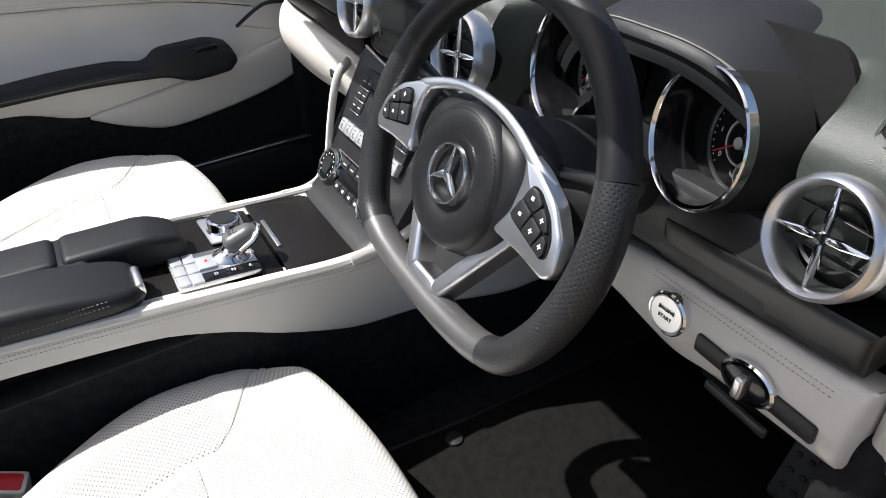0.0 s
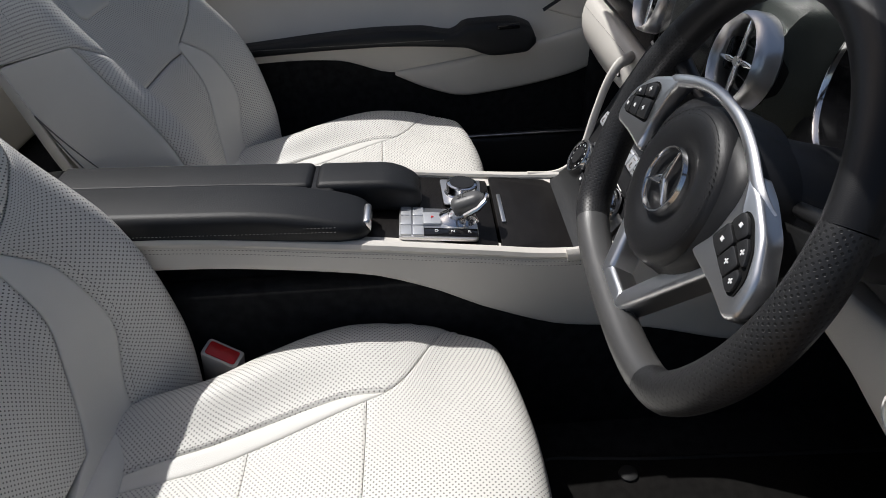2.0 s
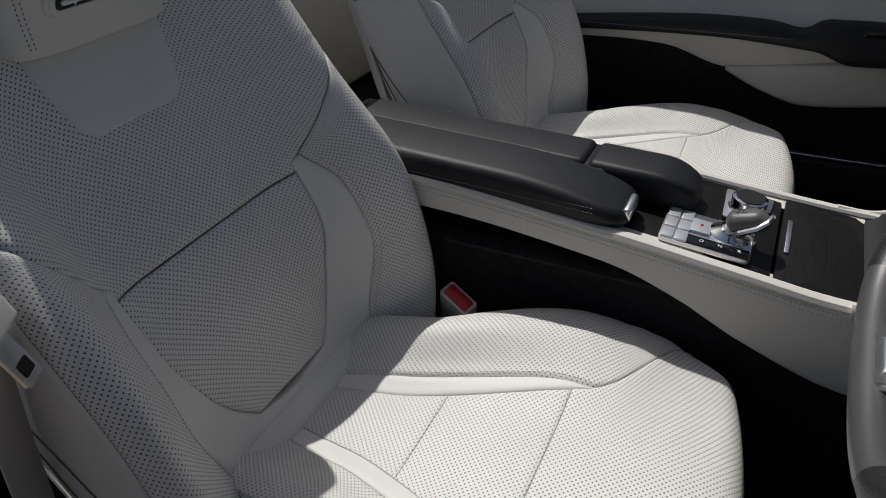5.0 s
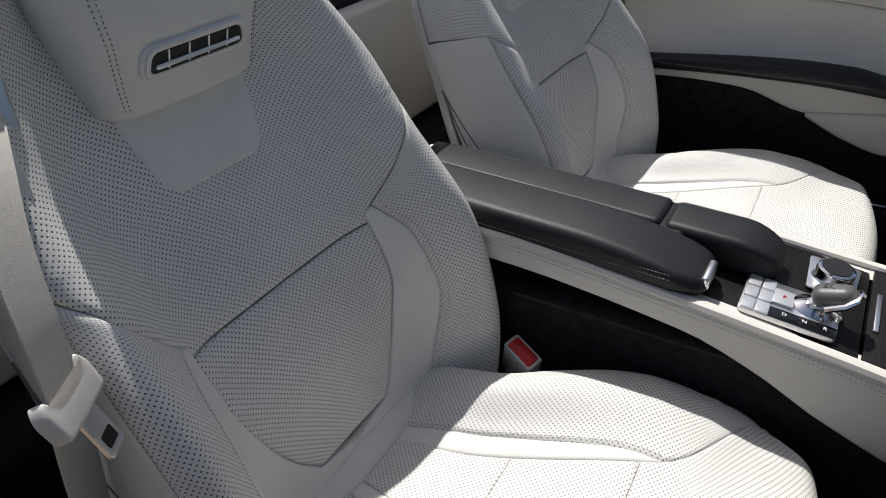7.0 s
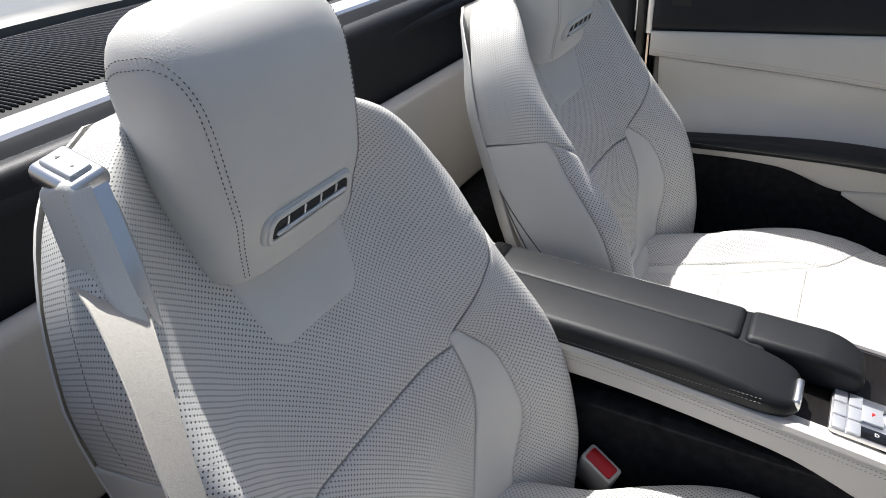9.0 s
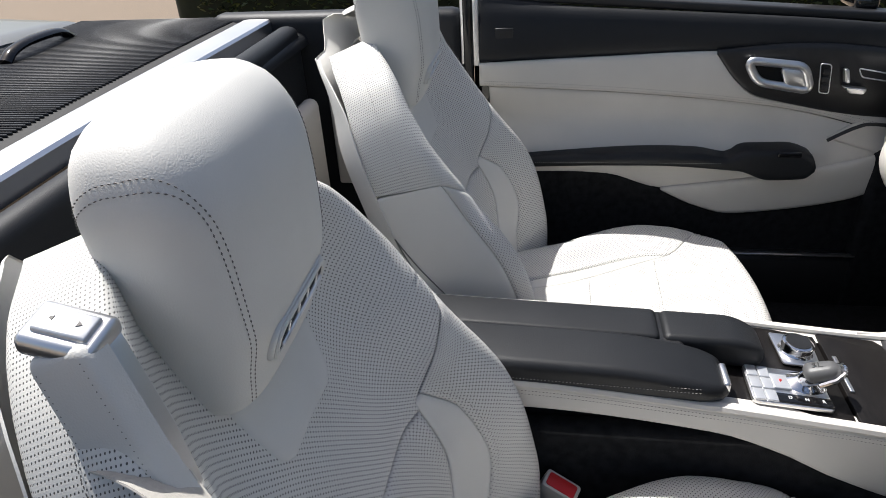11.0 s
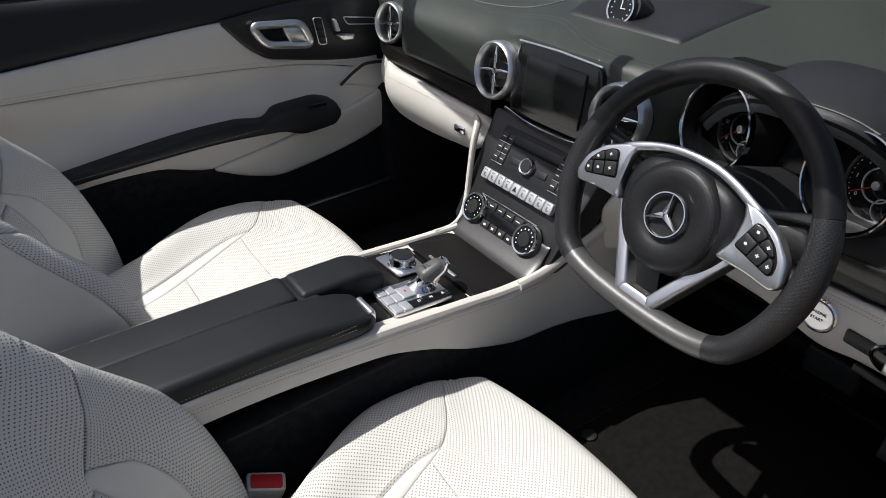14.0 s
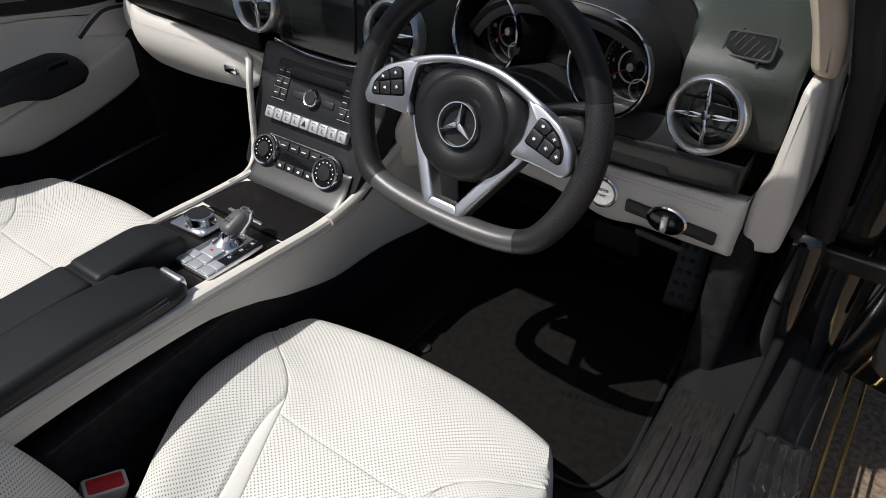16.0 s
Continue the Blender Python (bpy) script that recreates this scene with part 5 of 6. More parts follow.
lsw = part("light_switch_panel", prism(rounded([(-0.062, -0.008), (0.068, -0.016), (0.068, 0.004), (-0.062, 0.012)], 0.004, 3), 0.006, LM @ at(0, 0, -0.002), 0.001), black_plastic, dash, "black light switch panel")
part("switch_ring", lathe([(0.026, 0.002), (0.026, 0.006), (0.0235, 0.008), (0.022, 0.004)], LM @ Matrix.Diagonal((1.1, 0.8, 1, 1)), 36), chrome, lsw)
part("switch_dial", lathe([(0.021, 0.003), (0.020, 0.009), (0.012, 0.011), (0, 0.011)], LM @ Matrix.Diagonal((1.1, 0.8, 1, 1)), 36), gloss_black, lsw)
part("switch_grip", rbox((0.010, 0.024, 0.012), (0, 0, 0.015), 0.003, m=LM), satin, lsw)
part("brake_release", prism(rounded([(-0.03, -0.006), (0.04, -0.012), (0.04, -0.002), (-0.03, 0.004)], 0.003, 3), 0.004, LM @ at(-0.01, -0.034, 0.0), 0.001), black_plastic, dash, "black parking brake release")
SDM = pose(0.636, 0.230, 0.872, 52, -3, -4) @ Matrix.Diagonal((0.84, 0.84, 1, 1))
part("side_defroster", prism(rounded([(-0.034, -0.017), (0.034, -0.017), (0.034, 0.017), (-0.034, 0.017)], 0.006, 3), 0.008, SDM @ at(0, 0, -0.004), 0.002), dark_void, dash, "black side window vent")
part("defroster_frame", tube([Vector((p[0], p[1], 0)) for p in rounded([(-0.035, -0.018), (0.035, -0.018), (0.035, 0.018), (-0.035, 0.018)], 0.008, 4)], 0.0025, 8, True, SDM @ at(0, 0, 0.003)), dash_leather, dash)
for k in range(6):
    part("defroster_slat", rbox((0.003, 0.028, 0.003), (-0.026 + k * 0.0105, 0, 0.0035), 0.001, 1, SDM @ Matrix.Rotation(radians(-30), 4, "Z")), black_leather, dash)

# dash end lining and pillar
part("end_lining", prism(rounded([(0.692, 0.600), (0.742, 0.612), (0.744, 0.66), (0.727, 0.845), (0.710, 0.850), (0.702, 0.72), (0.692, 0.69)], 0.012, 4), 0.22, on((0, 0.42, 0), (1, 0, 0), (0, 0, 1)), 0.01, 3), trim_leather, dash, "pale end lining")
pillar = thing("windscreen_pillar", (0.71, 0.4, 0.85), "beige cloth lined windscreen pillar", "pillar")
part("lining", prism(rounded([(0.706, 0.852), (0.737, 0.849), (0.730, 0.909), (0.717, 0.955), (0.69, 1.0), (0.655, 1.0), (0.695, 0.90)], 0.012, 4), 0.25, on((0, 0.48, 0), (1, 0, 0), (0, 0, 1)), 0.012, 3), beige_trim, pillar)
part("seal", tube([(0.78, 0.30, 0.60), (0.775, 0.28, 0.75), (0.765, 0.26, 0.86), (0.745, 0.24, 0.95), (0.71, 0.20, 1.02)], 0.02, 10), rubber, pillar, "black rubber pillar seal")

# instrument binnacle
bino = thing("instrument_binnacle", (0.39, 0.2, 0.8), "hooded instrument binnacle with two chrome ringed dials", "instrument cluster")


def hood(s, v):
    x = 0.392 + (0.160 - 0.03 * v) * s
    arch = 1 - np.abs(s) ** 2.8
    y = 0.188 + 0.26 * v + 0.040 * np.abs(s) ** 2
    z = 0.815 + 0.078 * arch + 0.022 * np.sin(np.clip(v / 0.4, 0, 1) * 1.5708) - 0.06 * np.clip((v - 0.4) / 0.6, 0, 1) ** 2
    return np.stack([x, y, z], -1)


part("hood", band(hood, 0, 1, lambda v: -1, lambda v: 1, 40, 16, sink=0.010, edge=0.016, skirt=0.012), black_leather, bino, "dark charcoal leather hood")
part("hood_seam", tube([Vector(hood(np.array(s), np.array(0.045))) + Vector((0, 0, 0.0005)) for s in np.linspace(-0.95, 0.95, 50)], 0.001, 6), thread, bino)
part("hood_inside", band(lambda s, v: hood(s * 0.97, v) - np.array([0, 0, 0.012]), 0.01, 0.5, lambda v: -1, lambda v: 1, 30, 8, sink=0, flip=True), dark_void, bino)
part("fascia", prism(rounded([(-0.19, -0.10), (0.19, -0.10), (0.195, 0.02), (0.15, 0.085), (-0.15, 0.085), (-0.195, 0.02)], 0.02, 5), 0.01, on((0.39, 0.262, 0.82), (1, 0, 0), (0, 0.25, 1))), dark_void, bino, "black dial fascia")
part("lower_shroud", prism(rounded([(-0.20, -0.055), (0.20, -0.055), (0.205, 0.03), (-0.205, 0.03)], 0.02, 5), 0.03, on((0.39, 0.225, 0.735), (1, 0, 0), (0, 0.25, 1)), 0.01), black_plastic, bino)
for cx, cz, turn in ((0.284, 0.827, -13), (0.477, 0.817, -13)):
    M = pose(cx, 0.203, cz, 78, 0, turn)
    ringp = part("dial_bezel", lathe([(0.0605, -0.004), (0.0625, 0.012), (0.064, 0.0138), (0.0655, 0.012), (0.0650, 0.002)], M, 56), chrome, bino, "chrome dial bezel")
    part("bezel_shell", lathe([(0.0648, 0.003), (0.0665, -0.012), (0.072, -0.05)], M, 48), dark_void, ringp, "black dial shroud")
    part("bezel_tube", lathe([(0.0595, 0.009), (0.057, -0.045), (0, -0.046)], M, 48), gloss_black, ringp)
    dial = part("dial_face", lathe([(0.046, -0.040), (0.047, -0.036), (0.044, -0.035), (0.0435, -0.038)], M @ at(0.008, 0, 0), 48, True), satin, ringp, "silver dial ring")
    part("dial_inner_ring", lathe([(0.022, -0.038), (0.0225, -0.036), (0.0205, -0.036), (0.0205, -0.038)], M @ at(0.008, 0, 0), 40, True), satin, ringp)
    part("sub_dial", lathe([(0.0145, -0.038), (0.015, -0.035), (0.0135, -0.035), (0.0135, -0.038)], M @ at(0.026, -0.026, 0), 32, True), satin, ringp)
    part("needle", prism([(-0.0009, -0.006), (0.0009, -0.006), (0.0005, 0.036), (-0.0005, 0.036)], 0.001, M @ at(0.008, 0, -0.034) @ Matrix.Rotation(radians(128 if cx < 0.4 else 125), 4, "Z")), red_plastic, ringp, "red needle")
    part("needle_hub", lathe([(0.006, -0.036), (0.0055, -0.030), (0, -0.0295)], M @ at(0.008, 0, 0), 24), satin, ringp)
    bars([(0.008 + 0.040 * math.sin(a), 0.040 * math.cos(a), 0.0014, 0.0014) for a in np.linspace(-2.4, 1.6, 25)], M @ at(0, 0, -0.0375), white_ink, ringp)
    for a, ch in zip(np.linspace(-2.3, 1.4, 6), ("0", "20", "40", "60", "80", "100") if cx < 0.4 else ("0", "1", "2", "3", "4", "5")):
        lettering(ch, 0.0075, M @ at(0.008 + 0.032 * math.sin(a), 0.032 * math.cos(a), -0.0375), white_ink, ringp)
part("centre_display", prism(rounded([(-0.03, -0.045), (0.03, -0.045), (0.03, 0.03), (-0.03, 0.03)], 0.004, 3), 0.004, on((0.392, 0.248, 0.83), (1, 0, 0), (0, 0.25, 1))), screen_glass, bino, "dark centre display")

# dash clock
clock = thing("dash_clock", (-0.01, 0.33, 0.9), "small round analogue clock in a black cowl", "clock")
CK = pose(-0.012, 0.318, 0.913, 68, 0, 8)
part("cowl", lathe([(0.030, -0.05), (0.030, 0.004), (0.027, 0.012), (0.0255, 0.004), (0.025, -0.01)], CK, 40), black_plastic, clock, "black cowl")
part("cowl_fairing", tube([CK @ Vector((0, 0.004, 0.006)), CK @ Vector((0, 0.0, -0.05)), CK @ Vector((0, -0.012, -0.10))], lambda t: (0.033 + 0.012 * t, 0.030 - 0.02 * t), 20), black_plastic, clock)
part("rim", lathe([(0.0245, 0.012), (0.0265, 0.0145), (0.0235, 0.0145), (0.0225, 0.011)], CK, 40), chrome, clock, "chrome rim")
part("face", lathe([(0.023, 0.0110), (0, 0.0110)], CK, 36), screen_glass, clock)
bars([(0.018 * math.sin(a), 0.018 * math.cos(a), 0.0018, 0.0018) for a in np.linspace(0, 2 * math.pi, 13)[:-1]], CK @ at(0, 0, 0.0118), white_ink, clock)
part("pointer", rbox((0.0016, 0.014, 0.001), (0, 0.006, 0.0122), 0, 1, CK), white_ink, clock)
part("pointer", rbox((0.010, 0.0016, 0.001), (0.004, 0, 0.0122), 0, 1, CK), white_ink, clock)

# ---- steering wheel ----
wheel = thing("steering_wheel", (0.37, 0.0, 0.8), "black leather flat-bottomed steering wheel with silver spokes", "steering wheel")
WM = on((0.367, 0.0, 0.797), (1, 0, 0), (0, math.sin(radians(24.5)), math.cos(radians(24.5)))) @ Matrix.Rotation(radians(-3), 4, "Z")


def rim_point(a):
    """a in degrees clockwise from the top."""
    t = radians(a)
    r = 0.173
    x, y = r * math.sin(t), r * math.cos(t) + 0.004
    if y < -0.104:
        y = -0.104 - 0.66 * (1 - math.exp(-(-0.104 - y) / 0.05)) * 0.05
    return Vector((x, y, -0.024))


def rim_piece(a0, a1, mat, fat, label, name):
    pts = [rim_point(a) for a in np.linspace(a0, a1, max(6, int(abs(a1 - a0) / 3)))]
    thick = lambda t: (0.0155 + fat * math.sin(math.pi * t) ** 0.6, 0.0175 + fat * 0.6 * math.sin(math.pi * t) ** 0.6)
    bm = tube(pts, thick, 18, up=(0, 0, 1), uv=True)
    bmesh.ops.transform(bm, matrix=WM, verts=bm.verts)
    return part(name, bm, mat, wheel, label, 60)


rim_piece(-62, 66, rim_leather, 0.0, "smooth black leather rim top", "rim_top")
rim_piece(66, 139, rim_perf, 0.0022, "perforated black leather grip", "rim_grip")
# the flat bottom's paler grey is painted glare on black leather
rim_piece(139, 221, rim_glare, 0.0, "smooth dark leather flat rim bottom, coloured paler for sun glare", "rim_bottom")
rim_piece(221, 298, rim_perf, 0.0022, "perforated black leather grip", "rim_grip")
half_hub = [(0.0, 0.069), (0.035, 0.067), (0.068, 0.054), (0.086, 0.022), (0.080, -0.018), (0.060, -0.05), (0.032, -0.068), (0, -0.073)]
hubp = [(q.x, q.y) for q in spline([(x, y, 0) for x, y in half_hub[:-1]] + [(0, -0.073, 0)] + [(-x, y, 0) for x, y in half_hub[-2:0:-1]], 4, True)]
part("hub_cover", prism(hubp, 0.05, WM @ at(0, 0, -0.058), 0.022, 6), rim_leather, wheel, "black leather airbag cover", 70)
part("airbag_disc", lathe([(0.074, -0.060), (0.073, -0.035), (0.0705, -0.018), (0.067, -0.008), (0.062, -0.003), (0.055, -0.001), (0.042, -0.0015), (0.036, -0.0035), (0.032, -0.005), (0, -0.005)], WM @ at(0, -0.002, 0), 64), rim_leather, wheel, "round black leather airbag pad", 70)
for rr in (0.0625, 0.059):
    part("stitching", stitches([WM @ Vector((rr * math.sin(a), rr * math.cos(a) - 0.002, -0.0022)) for a in np.linspace(-2.6, 2.6, 90)]), rubber, wheel)
emblem = part("emblem_ring", lathe([(0.0255, 0.001), (0.0265, 0.0035), (0.028, 0.0035), (0.029, 0.0), (0.0255, -0.001)], WM, 48, True), chrome, wheel, "round chrome emblem with three spokes")
for a in (0, 120, 240):
    E3 = WM @ Matrix.Rotation(radians(a), 4, "Z")
    part("emblem_spoke", prism([(-0.0042, 0.002), (0.0, -0.0042), (0.0042, 0.002), (0.0006, 0.026), (-0.0006, 0.026)], 0.0035, E3, 0.0012), chrome, emblem)
arch = spline([(-0.108, 0.043, -0.016), (-0.094, 0.052, -0.008), (-0.06, 0.066, -0.008), (-0.03, 0.0735, -0.008), (0, 0.0755, -0.008), (0.03, 0.0735, -0.008), (0.06, 0.066, -0.008), (0.094, 0.052, -0.008), (0.108, 0.043, -0.016)], 5)
part("silver_arch", tube([WM @ q for q in arch], lambda t: (0.005 + 0.003 * abs(2 * t - 1) ** 3, 0.0035), 10, up=tuple(WM.to_3x3() @ Vector((0, 0, 1)))), satin, wheel, "satin silver arch over the hub")
for sx in (-1, 1):
    fr = [(sx * x, y) for x, y in ((0.074, -0.014), (0.086, 0.010), (0.086, 0.040), (0.076, 0.060), (0.100, 0.054), (0.130, 0.040), (0.151, 0.018), (0.157, -0.008), (0.149, -0.018), (0.115, -0.014))]
    sp = part("button_frame", prism(rounded(fr, 0.008, 4), 0.016, WM @ at(0, 0, -0.02), 0.004, 3), satin, wheel, "satin silver button frame")
    keys = [[(0.089, 0.000), (0.096, 0.022), (0.116, 0.015), (0.110, -0.006)], [(0.097, 0.024), (0.102, 0.038), (0.112, 0.037), (0.124, 0.029), (0.117, 0.017)],
            [(0.111, -0.007), (0.117, 0.014), (0.136, 0.007), (0.130, -0.012)], [(0.118, 0.016), (0.125, 0.028), (0.134, 0.022), (0.142, 0.010), (0.138, 0.008)],
            [(0.131, -0.0125), (0.138, 0.006), (0.145, 0.003), (0.148, -0.010), (0.144, -0.016)]]
    keys = [[(0.116 + (x - 0.117) * 0.86, 0.020 + (y - 0.012) * 0.80) for x, y in kp] for kp in keys]
    part("key_bed", prism(rounded([(sx * (0.116 + (x - 0.117) * 0.86), 0.020 + (y - 0.012) * 0.80) for x, y in ((0.087, -0.003), (0.101, 0.040), (0.113, 0.039), (0.136, 0.023), (0.149, 0.003), (0.150, -0.014), (0.144, -0.018))], 0.006, 4), 0.001, WM @ at(0, 0, -0.0042)), dark_void, sp)
    for kp in keys:
        part("key", prism(rounded([(sx * x, y) for x, y in kp], 0.003, 3), 0.0035, WM @ at(0, 0, -0.0038), 0.001), black_plastic, sp)
        mx, my = sum(x for x, _ in kp) / len(kp), sum(y for _, y in kp) / len(kp)
        bars([(sx * mx, my, 0.0045, 0.0012), (sx * mx, my, 0.0012, 0.0045)] if (mx > 0.12) == (sx > 0) else [(sx * mx, my, 0.0035, 0.0030)], WM @ at(0, 0, 0.0), white_ink, sp)
VM = WM @ at(0, -0.150, -0.020) @ Matrix.Rotation(radians(-6), 4, "X") @ at(0, 0.150, 0)
spoke_v = bmesh.new()
for sx in (-1, 1):
    merge(spoke_v, prism(rounded([(sx * 0.094, -0.008), (sx * 0.032, -0.116), (sx * 0.022, -0.126), (sx * 0.0165, -0.106), (sx * 0.068, -0.012)], 0.004, 4), 0.024, VM @ at(0, 0, -0.014), 0.005, 4))
merge(spoke_v, prism(rounded([(-0.029, -0.112), (-0.021, -0.1265), (0.021, -0.1265), (0.029, -0.112), (0.018, -0.104), (-0.018, -0.104)], 0.004, 4), 0.0236, VM @ at(0, 0, -0.014), 0.005, 4))
part("lower_spoke", spoke_v, satin, wheel, "satin silver V-shaped lower spoke", 50)
part("column", tube([(0.37, 0.045, 0.787), (0.37, 0.12, 0.765), (0.37, 0.24, 0.735)], lambda t: (0.055 + 0.02 * t, 0.05), 24), black_plastic, wheel, "black column shroud")
for sx in (-1, 1):
    part("gear_paddle", prism(rounded([(sx * 0.07, 0.03), (sx * 0.135, 0.055), (sx * 0.145, 0.03), (sx * 0.135, 0.0), (sx * 0.08, -0.01)], 0.008, 4), 0.006, WM @ at(0, 0, -0.055), 0.002), brushed, wheel, "dark metal gear paddle")
    part("stalk", tube([(0.37 + sx * 0.05, 0.075, 0.80), (0.37 + sx * 0.13, 0.062, 0.83), (0.37 + sx * 0.165, 0.06, 0.84)], lambda t: (0.006 + 0.005 * t, 0.005 + 0.003 * t), 12), black_plastic, wheel, "black column stalk")

# ---- footwell ----
mat = thing("floor_mat", (0.43, 0.2, 0.232), "charcoal carpet floor mat with bound edge", "floor mat")
mp = rounded([(0.19, -0.06), (0.62, -0.03), (0.652, 0.05), (0.632, 0.5), (0.22, 0.5), (0.205, 0.1)], 0.03, 5)
part("mat_surface", prism([(p.x, p.y) for p in mp], 0.010, at(0, 0, 0.2305), 0.003), mat_pile, mat)
part("binding", tube([Vector((p.x, p.y, 0.2375)) for p in mp], 0.005, 8, True), black_leather, mat, "black bound edge")
part("clip", lathe([(0.014, 0.0), (0.0135, 0.004), (0.010, 0.006), (0, 0.006)], at(0.231, 0.066, 0.2405), 24), rubber, mat, "round rubber mat clip")
bars([(0.50 + 0.012 * k, 0.118 + 0.003 * k, 0.007 if k < 4 else 0.009, 0.012) for k in range(9)], at(0, 0, 0.2410), brushed, mat, "badge")
pedal = thing("accelerator_pedal", (0.61, 0.33, 0.25), "black studded accelerator pedal", "pedal")
PDM = on((0.615, 0.33, 0.44), (1, 0.1, 0), (0, 0.45, 0.9))
part("pad", prism(rounded([(-0.028, -0.075), (0.028, -0.075), (0.024, 0.075), (-0.024, 0.075)], 0.008, 4), 0.012, PDM, 0.003), black_plastic, pedal)
for i in range(3):
    for j in range(6):
        part("stud", lathe([(0.005, 0.011), (0.004, 0.014), (0, 0.0145)], PDM @ at(-0.016 + 0.016 * i, -0.055 + 0.022 * j, 0), 12), rubber, pedal)
part("arm", tube([(0.615, 0.34, 0.40), (0.615, 0.42, 0.30), (0.615, 0.42, 0.23)], 0.01, 8), black_plastic, pedal)
brake = thing("brake_pedal", (0.47, 0.40, 0.30), "black rubber brake pedal", "pedal")
part("pad", rbox((0.09, 0.015, 0.055), (0.47, 0.36, 0.42), 0.006), rubber, brake)
part("arm", tube([(0.47, 0.37, 0.42), (0.47, 0.45, 0.50), (0.47, 0.45, 0.60)], 0.01, 8), black_plastic, brake)


# ---- driver's open door and surroundings ----
ddoor = thing("driver_door", (0.9, 0.4, 0.3), "open black driver's door swung out from its hinges", "car door")
DD = on((0.865, 0.42, 0.0), (math.cos(radians(-12)), math.sin(radians(-12)), 0), (0, 0, 1))
part("door_shell", prism(rounded([(0.0, 0.30), (1.05, 0.30), (1.10, 0.95), (0.0, 0.90)], 0.04, 5), 0.10, DD @ at(0, 0, -0.05), 0.02), paint, ddoor, "glossy black door shell")
part("inner_lining", prism(rounded([(0.06, 0.36), (1.0, 0.36), (1.04, 0.90), (0.05, 0.86)], 0.04, 5), 0.03, DD @ at(0, 0, 0.05), 0.01), black_plastic, ddoor, "black inner lining")
part("check_strap", rbox((0.16, 0.02, 0.03), (0.86, 0.33, 0.55), 0.004), brushed, ddoor, "steel check strap")
for z in (0.42, 0.72):
    part("hinge", rbox((0.07, 0.05, 0.06), (0.83, 0.40, z), 0.008), paint, ddoor, "black painted hinge")
    part("hinge_bolt", lathe([(0.009, 0), (0.009, 0.006), (0.006, 0.008), (0, 0.008)], pose(0.835, 0.374, z, 90, 0, 0), 6), brushed, ddoor)
jamb = thing("front_jamb", (0.8, 0.45, 0.3), "glossy black painted front door jamb", "door jamb")
part("panel", rbox((0.10, 0.30, 0.70), (0.815, 0.50, 0.63), 0.03, 4), paint, jamb)
part("lower_fill", rbox((0.06, 0.5, 0.28), (0.765, 0.52, 0.47), 0.02, 3), paint, jamb)
wing = part("front_wing", rbox((0.20, 1.4, 0.62), (0.86, 1.25, 0.56), 0.08, 6), paint)
tagged(wing, "glossy black painted front wing", "car wing")

# windscreen frame and glass
ws = thing("windscreen", (0, 0.4, 0.92), "raked windscreen with black header rail and mirror", "windscreen")
part("header_rail", tube(spline([(-0.60, -0.05, 1.235), (-0.3, -0.10, 1.265), (0, -0.115, 1.27), (0.3, -0.10, 1.265), (0.60, -0.05, 1.235)], 6), (0.035, 0.018), 12), black_plastic, ws, "black header rail")
for sx in (-1, 1):
    part("side_rail", tube(spline([(sx * 0.60, -0.05, 1.235), (sx * 0.655, 0.15, 1.13), (sx * 0.70, 0.42, 0.97), (sx * 0.73, 0.62, 0.88)], 6), (0.028, 0.022), 12), black_plastic, ws, "black side rail")
glass_m = bpy.data.materials.new("clear_glass")
glass_m.use_nodes = True
gb = glass_m.node_tree.nodes["Principled BSDF"]
gb.inputs["Transmission Weight"].default_value, gb.inputs["Roughness"].default_value, gb.inputs["IOR"].default_value = 1.0, 0.0, 1.02
pane = part("pane", cover([(-0.66, 0.80), (0, 0.86), (0.66, 0.80)], [(-0.58, -0.05), (0, -0.11), (0.58, -0.05)],
     lambda v, c: np.stack([v, c, 0.915 + (0.80 - c) * 0.385 - 0.06 * (v / 0.6) ** 2 * (0.8 - c)], -1), 10, 16, sink=0, skirt=0.004, flip=True), glass_m, ws, "clear laminated pane")
pane.visible_shadow = False
mir = thing("rear_view_mirror", (0, -0.02, 1.2), "black interior rear-view mirror on the windscreen", "mirror")
part("housing", rbox((0.24, 0.05, 0.065), (0.0, -0.02, 1.185), 0.02, 5), black_plastic, mir)
part("foot", tube([(0, -0.0, 1.2), (0, 0.06, 1.2)], 0.012, 10), black_plastic, mir)
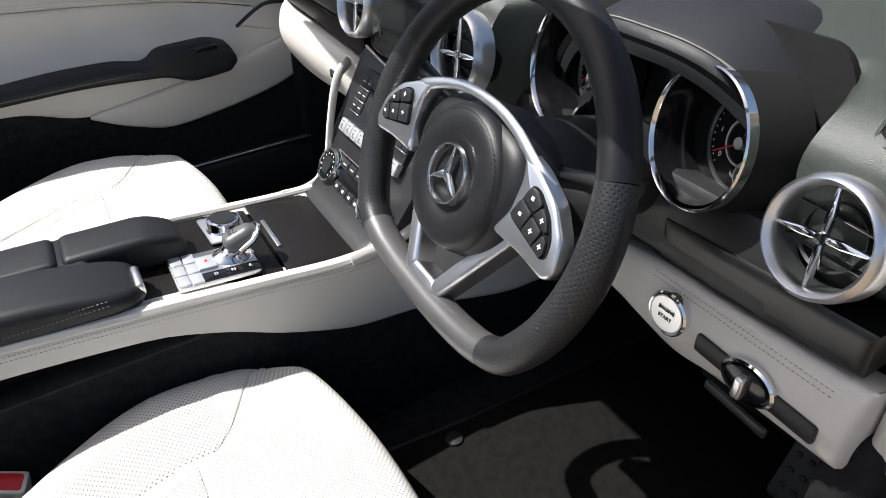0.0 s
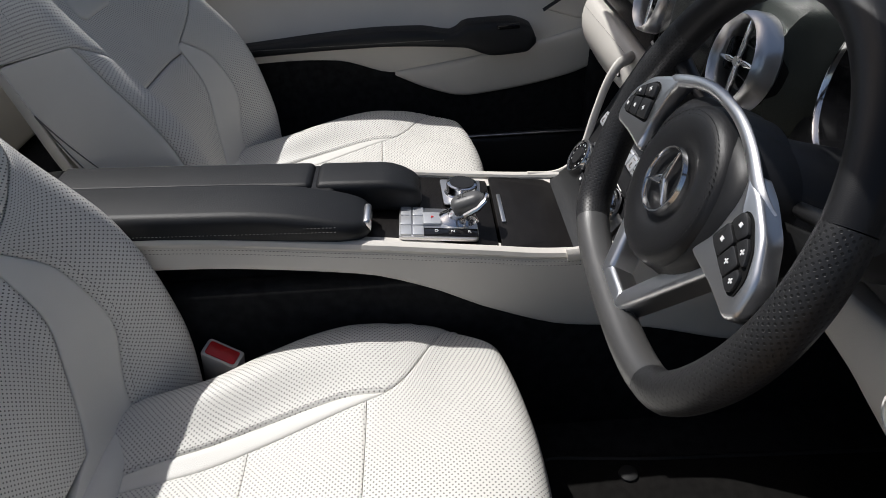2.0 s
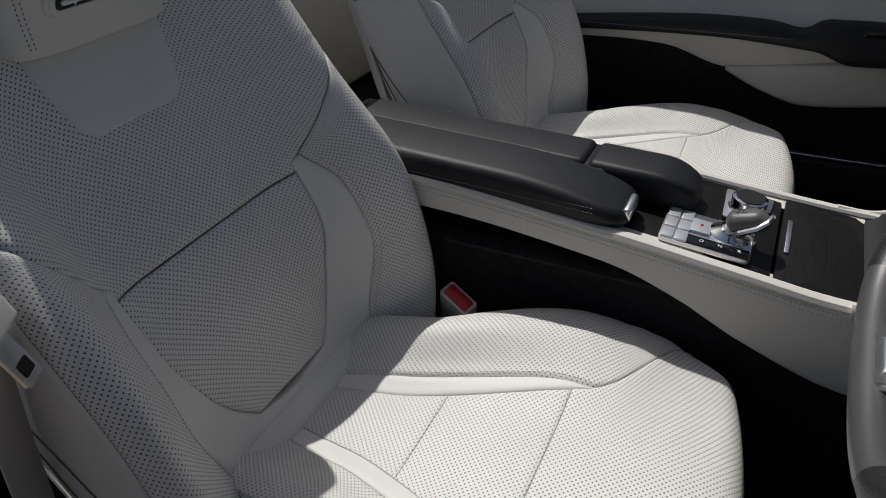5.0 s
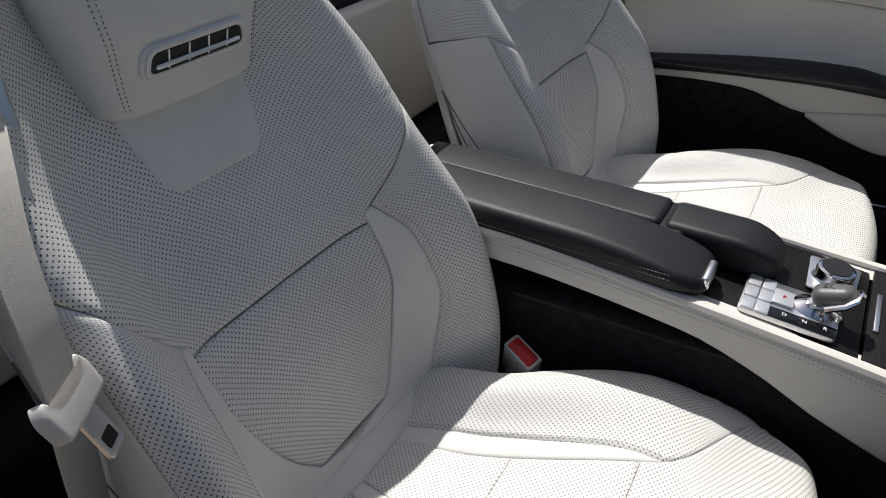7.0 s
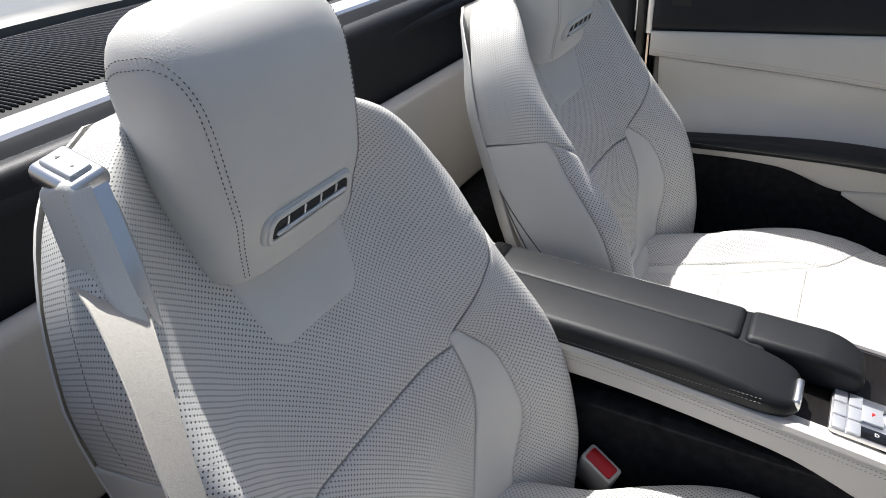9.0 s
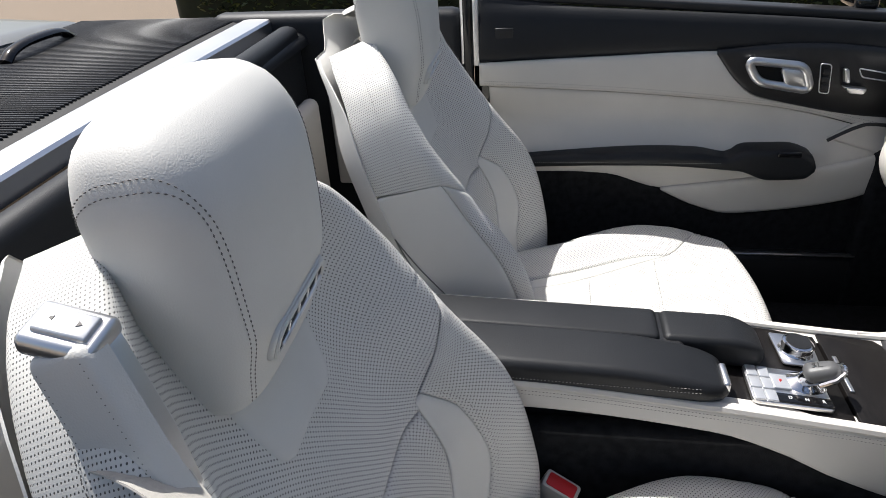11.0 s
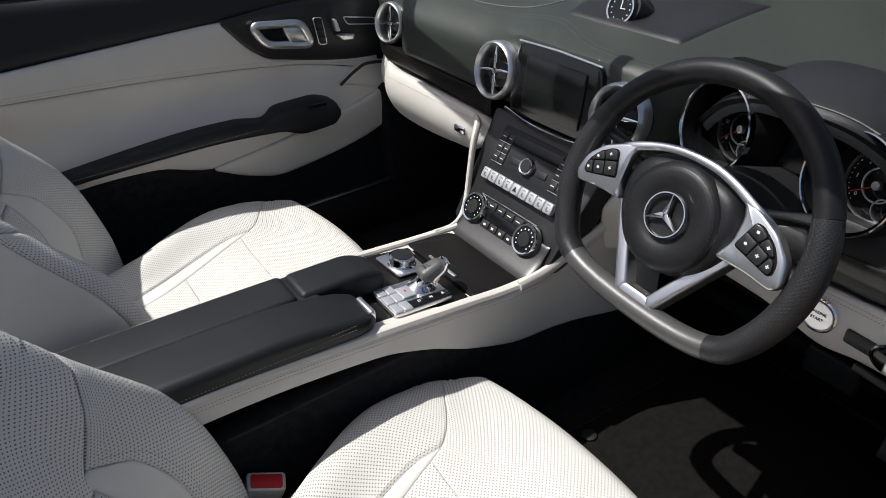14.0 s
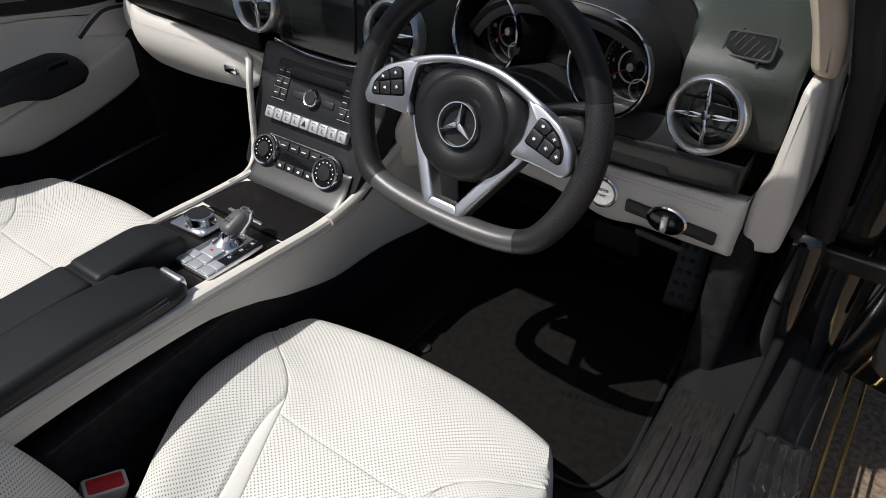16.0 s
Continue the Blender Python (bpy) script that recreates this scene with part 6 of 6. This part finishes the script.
# bonnet
bonnet = part("bonnet", cover([(-0.80, 0.82), (0, 0.86), (0.80, 0.82)], [(-0.70, 2.1), (0, 2.2), (0.70, 2.1)],
     lambda v, c: np.stack([v, c, 0.90 - 0.10 * np.clip(c - 0.9, 0, 2) ** 1.3 - 0.05 * (v / 0.8) ** 2], -1), 16, 20, sink=0.02, skirt=0.3), paint)
tagged(bonnet, "glossy black painted bonnet", "car bonnet")
# outside mirror on the far door
om = thing("door_mirror", (-0.95, 0.2, 0.92), "black door mirror reflecting the drive", "mirror")
part("housing", rbox((0.20, 0.10, 0.13), (-0.93, 0.10, 0.985), 0.035, 6), paint, om, "glossy black mirror housing")
part("mirror_glass", rbox((0.165, 0.004, 0.10), (-0.93, 0.049, 0.985), 0.0015, 2), chrome, om, "mirror glass")
part("stem", rbox((0.10, 0.05, 0.03), (-0.81, 0.13, 0.925), 0.01), paint, om)

# hedge beyond the passenger side
hedge = thing("hedge", (-4.6, 0.5, 0), "clipped leafy green hedge along the drive", "hedge")
random.seed(7)
# plain block whose dark colour stands in for shade between leaves
part("inner_growth", rbox((0.9, 9.0, 1.0), (-4.8, 1.0, 0.5), 0.2, 3), hedge_core, hedge, "inner block coloured dark for the shade behind the leaves")
verts, faces = [], []
for k in range(16000):
    y = random.uniform(-3.2, 5.2)
    if random.random() < 0.6:
        x, z = -4.32 + random.gauss(0, 0.05), random.uniform(0.0, 1.1)
    else:
        x, z = random.uniform(-5.2, -4.3), 1.08 + random.gauss(0, 0.05)
    x += 0.10 * noise.noise(Vector((0, y * 1.3, z * 1.3)))
    z += 0.10 * noise.noise(Vector((3, y * 1.1, 5)))
    q = Euler((random.uniform(-0.9, 0.9), random.uniform(-0.9, 0.9), random.uniform(0, 6.28))).to_matrix()
    s = random.uniform(0.018, 0.040)
    n0 = len(verts)
    for px, py, pz in ((0, -1, 0), (0.45, 0, 0.12), (0, 1, 0), (-0.45, 0, 0.12)):
        verts.append(Vector((x, y, z)) + q @ Vector((px * s, py * s, pz * s)))
    faces.append((n0, n0 + 1, n0 + 2, n0 + 3))
me = bpy.data.meshes.new("leaves")
me.from_pydata(verts, [], faces)
me.materials.append(leaf_mat)
lv = new("leaves", me)
lv.parent = hedge
lv.matrix_parent_inverse = Matrix.Translation((4.6, -0.5, 0))
tagged(lv, "small green and yellow-green leaves", kind="stuff")
